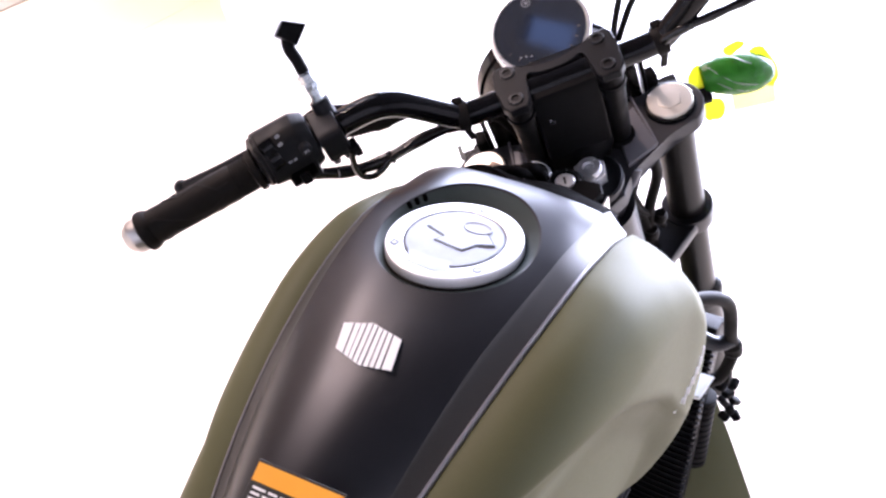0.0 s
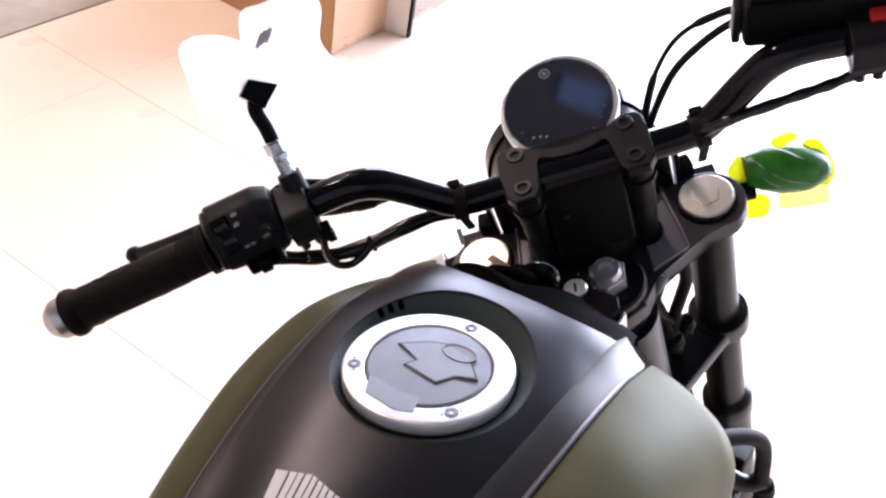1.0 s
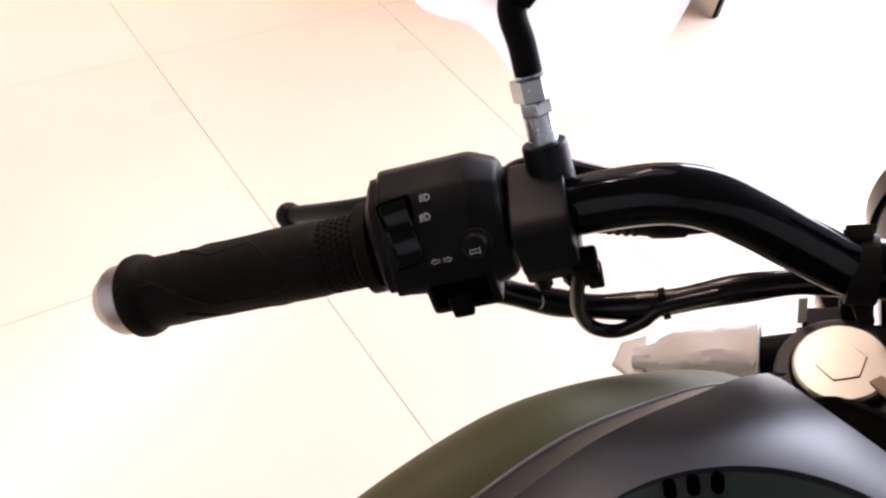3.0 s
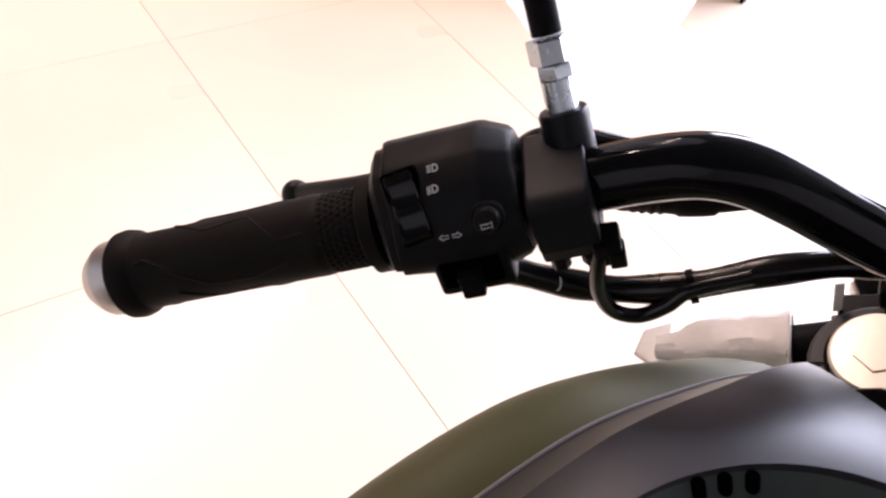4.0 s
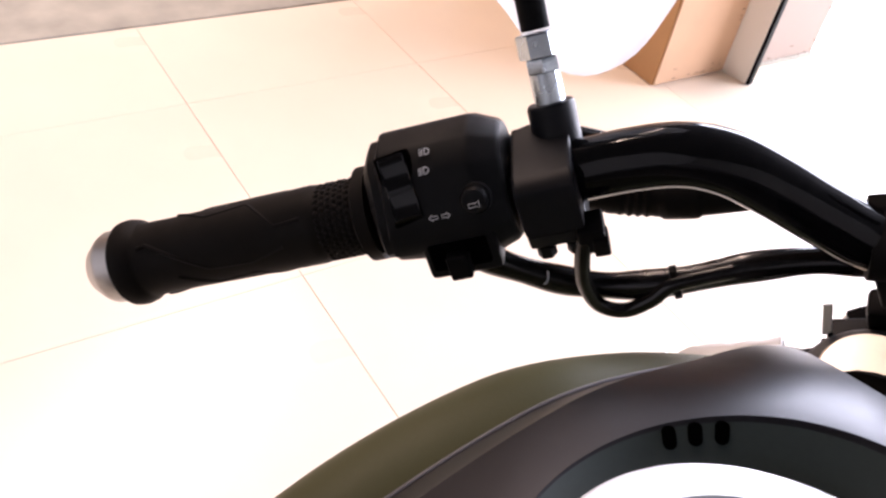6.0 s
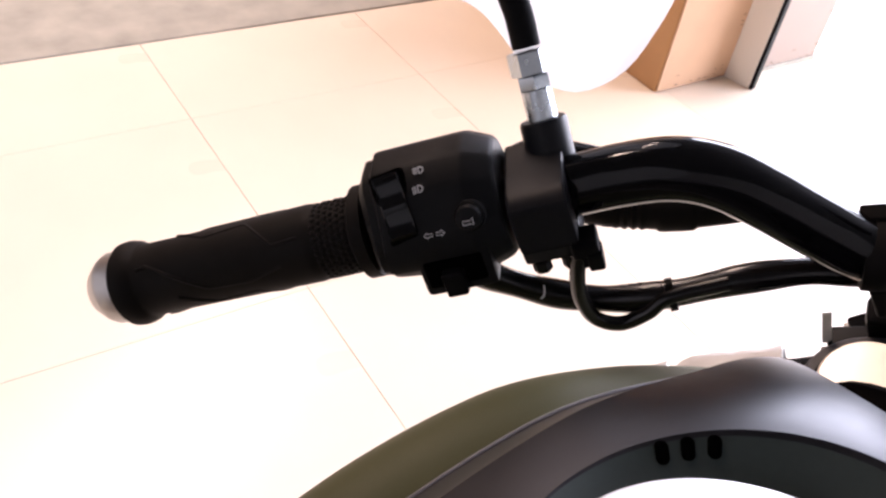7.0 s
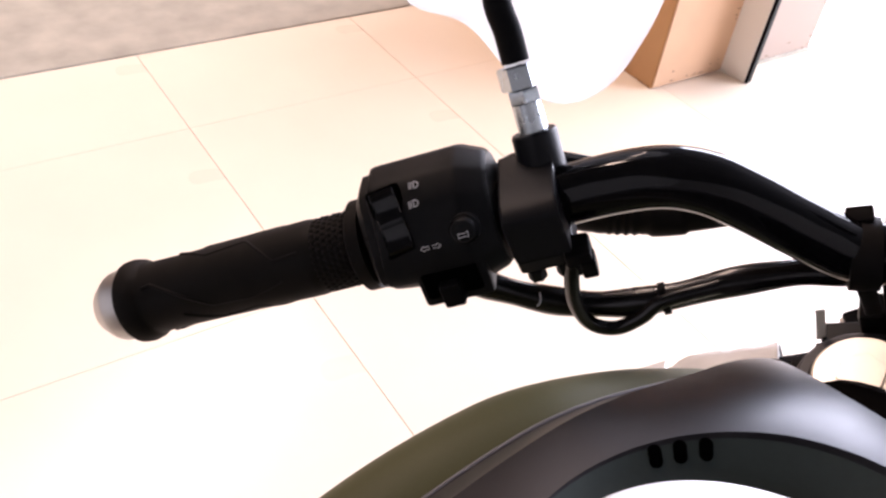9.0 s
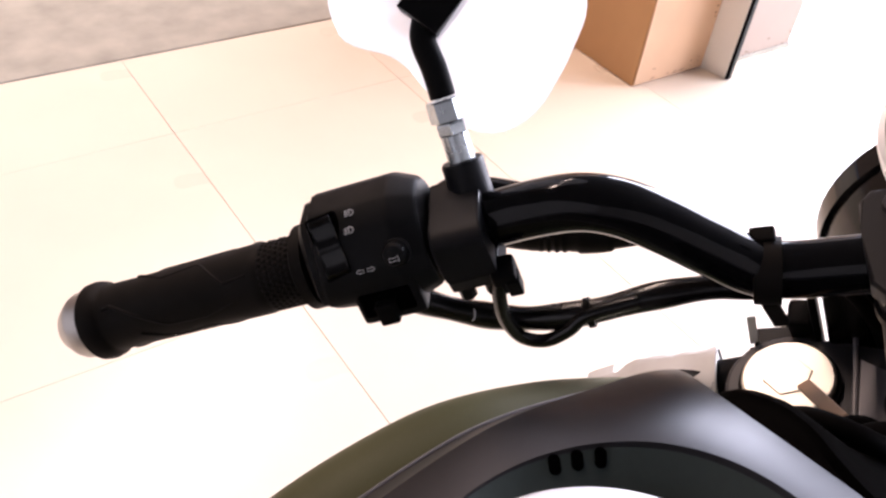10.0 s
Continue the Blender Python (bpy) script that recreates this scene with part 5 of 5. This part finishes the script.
# radiator, shroud and hoses low on the far side
rad = part("radiator", box(BM(), (0.25, 0.035, 0.32), pose(0, 0.290, 0.52, -12), 0.004), PLASTIC, bike, "finned black radiator behind the front wheel")
for k in range(36):
    part("radiator_fin", box(BM(), (0.256, 0.004, 0.0026), pose(0, 0.290, 0.52, -12) @ pose(0, -0.0185, -0.150 + 0.0084 * k)), BOLT, rad)
for k in range(12):
    part("tank_rib", lathe(BM(), [(0.010, -0.0042), (0.0170, -0.0030), (0.0170, 0.0030), (0.010, 0.0042)], pose(0.118, 0.318, 0.455 + 0.0098 * k, -6), 24), PLASTIC, rad)
part("radiator_plate", prism(BM(), [(0.112, 0.205), (0.140, 0.212), (0.143, 0.248), (0.118, 0.246)], 0.664, 0.670, None, 0.003), FOAM, bike, "pale plastic bracket plate")
hose = catmull([(0.100, 0.150, 0.805), (0.124, 0.190, 0.808), (0.145, 0.2350, 0.780), (0.149, 0.262, 0.715), (0.152, 0.270, 0.690), (0.146, 0.262, 0.660), (0.130, 0.245, 0.655)], 8)
hose_ob = part("coolant_hose", tube(BM(), hose, lambda u: 0.0068 + (0.0028 if 0.56 < u < 0.68 else 0.0), 18), RUBBER, bike, "bent black coolant hose with a clip")
part("hose_bracket", tube(BM(), catmull([(0.100, 0.235, 0.715), (0.120, 0.246, 0.716), (0.138, 0.254, 0.708), (0.150, 0.264, 0.712)], 6), 0.0080, 14), MATT, bike, "black bracket arm")
for k in range(9):
    part("loose_connector", box(BM(), (0.009, 0.014, 0.011), pose(0.148 + 0.008 * math.sin(k * 2.1), 0.285 + 0.008 * k, 0.640 - 0.016 * k, 20 * k, 30 * k, 11 * k), 0.003), PLASTIC, hose_ob, "small black connector")

# ---- wheels, engine, seat and stand ----
AXLE = 0.690


def wheel(name, m, r=0.285, w=0.055):
    """Turns about its own x."""
    hub = part(name, lathe(BM(), [(0.03, -0.045), (0.05, -0.04), (0.05, 0.04), (0.03, 0.045)], m @ pose(0, 0, 0, 0, 90, 0), 32), MATT, bike, "black cast wheel")
    prof = [(r - 0.055, -w * 0.8), (r - 0.02, -w), (r - 0.004, -w * 0.62), (r, 0), (r - 0.004, w * 0.62), (r - 0.02, w), (r - 0.055, w * 0.8), (r - 0.060, 0), (r - 0.055, -w * 0.8)]
    part("tyre", lathe(BM(), prof, m @ pose(0, 0, 0, 0, 90, 0), 72), RUBBER, hub, "black rubber tyre")
    part("rim", lathe(BM(), [(r - 0.058, -w * 0.7), (r - 0.075, -w * 0.4), (r - 0.075, w * 0.4), (r - 0.058, w * 0.7), (r - 0.056, 0), (r - 0.058, -w * 0.7)], m @ pose(0, 0, 0, 0, 90, 0), 72), MATT, hub)
    for k in range(10):
        a = k * math.tau / 10 + (0.12 if k % 2 else -0.12)
        part("spoke", tube(BM(), [m @ Vector((0.012 * (-1) ** k, 0.045 * math.cos(a), 0.045 * math.sin(a))), m @ Vector((0, (r - 0.068) * math.cos(a), (r - 0.068) * math.sin(a)))], 0.009, 8), MATT, hub)
    return hub


wheel("front_wheel", STEER @ pose(0, 0.012, -AXLE))
wheel("rear_wheel", pose(0, -0.79, 0.292), 0.292, 0.07)
fender = []
for i in range(31):
    a = radians(-10 + 182 * i / 30)
    c = [(x, 0.012 + (0.318 + 0.02 * (1 - (x / 0.062) ** 2)) * math.cos(a), -AXLE + (0.318 + 0.02 * (1 - (x / 0.062) ** 2)) * math.sin(a)) for x in [-0.062 + 0.124 * k / 8 for k in range(9)]]
    fender.append(c)
front("front_fender", strip_grid(fender), GREEN, "olive green front fender", smooth=60)
eng = part("engine", box(BM(), (0.24, 0.36, 0.26), pose(0, -0.02, 0.40), 0.03, 3), MATT, bike, "black single-cylinder engine")
part("cylinder", box(BM(), (0.15, 0.14, 0.20), pose(0, 0.09, 0.56, 20), 0.015, 3), MATT, eng)
for k in range(8):
    part("cooling_fin", box(BM(), (0.17, 0.16, 0.005), pose(0, 0.09, 0.56, 20) @ pose(0, 0, -0.08 + 0.022 * k), 0.002, 1), MATT, eng)
for s in (-1, 1):
    part("frame_rail", tube(BM(), catmull([(0.03 * s, 0.20, 0.80), (0.075 * s, 0.05, 0.66), (0.085 * s, -0.20, 0.62), (0.09 * s, -0.34, 0.48), (0.10 * s, -0.34, 0.32)], 8), 0.018, 16), MATT, bike)
    part("seat_rail", tube(BM(), catmull([(0.11 * s, -0.22, 0.64), (0.10 * s, -0.5, 0.72), (0.08 * s, -0.92, 0.78)], 8), 0.013, 14), MATT, bike)
    part("swingarm", tube(BM(), [(0.10 * s, -0.34, 0.38), (0.10 * s, -0.79, 0.292)], 0.022, 14), MATT, bike)
seat = []
for i in range(33):
    u = i / 32
    y = -0.325 - 0.62 * u
    w = 0.085 + 0.05 * ramp(0.0, 0.35, u) - 0.03 * ramp(0.75, 1.0, u)
    top = 0.812 - 0.03 * math.sin(math.pi * min(1, u * 1.8)) + 0.03 * u
    seat.append([(w * math.cos(a) * (1 if abs(math.cos(a)) < 0.9 else 1), y, top - 0.075 + 0.075 * max(0.0, math.sin(a)) ** 0.5) for a in [math.pi * k / 16 for k in range(17)]])
part("seat", strip_grid(seat), LEATHER, bike, "black stitched dual seat", smooth=60)
part("side_stand", tube(BM(), [(-0.10, -0.08, 0.30), (-0.235, -0.02, 0.056)], 0.012, 14), MATT, bike, "black side stand")
part("stand_foot", box(BM(), (0.05, 0.07, 0.008), pose(-0.238, -0.015, 0.0560, 0, 12, 0), 0.003), MATT, bike)
part("exhaust", tube(BM(), catmull([(0.02, 0.16, 0.52), (0.04, 0.24, 0.42), (0.08, 0.16, 0.28), (0.14, -0.2, 0.24), (0.17, -0.5, 0.34), (0.18, -0.85, 0.42)], 10), lambda u: 0.018 if u < 0.6 else 0.018 + 0.032 * min(1, (u - 0.6) * 6), 20), MATT, bike, "black exhaust pipe and silencer")
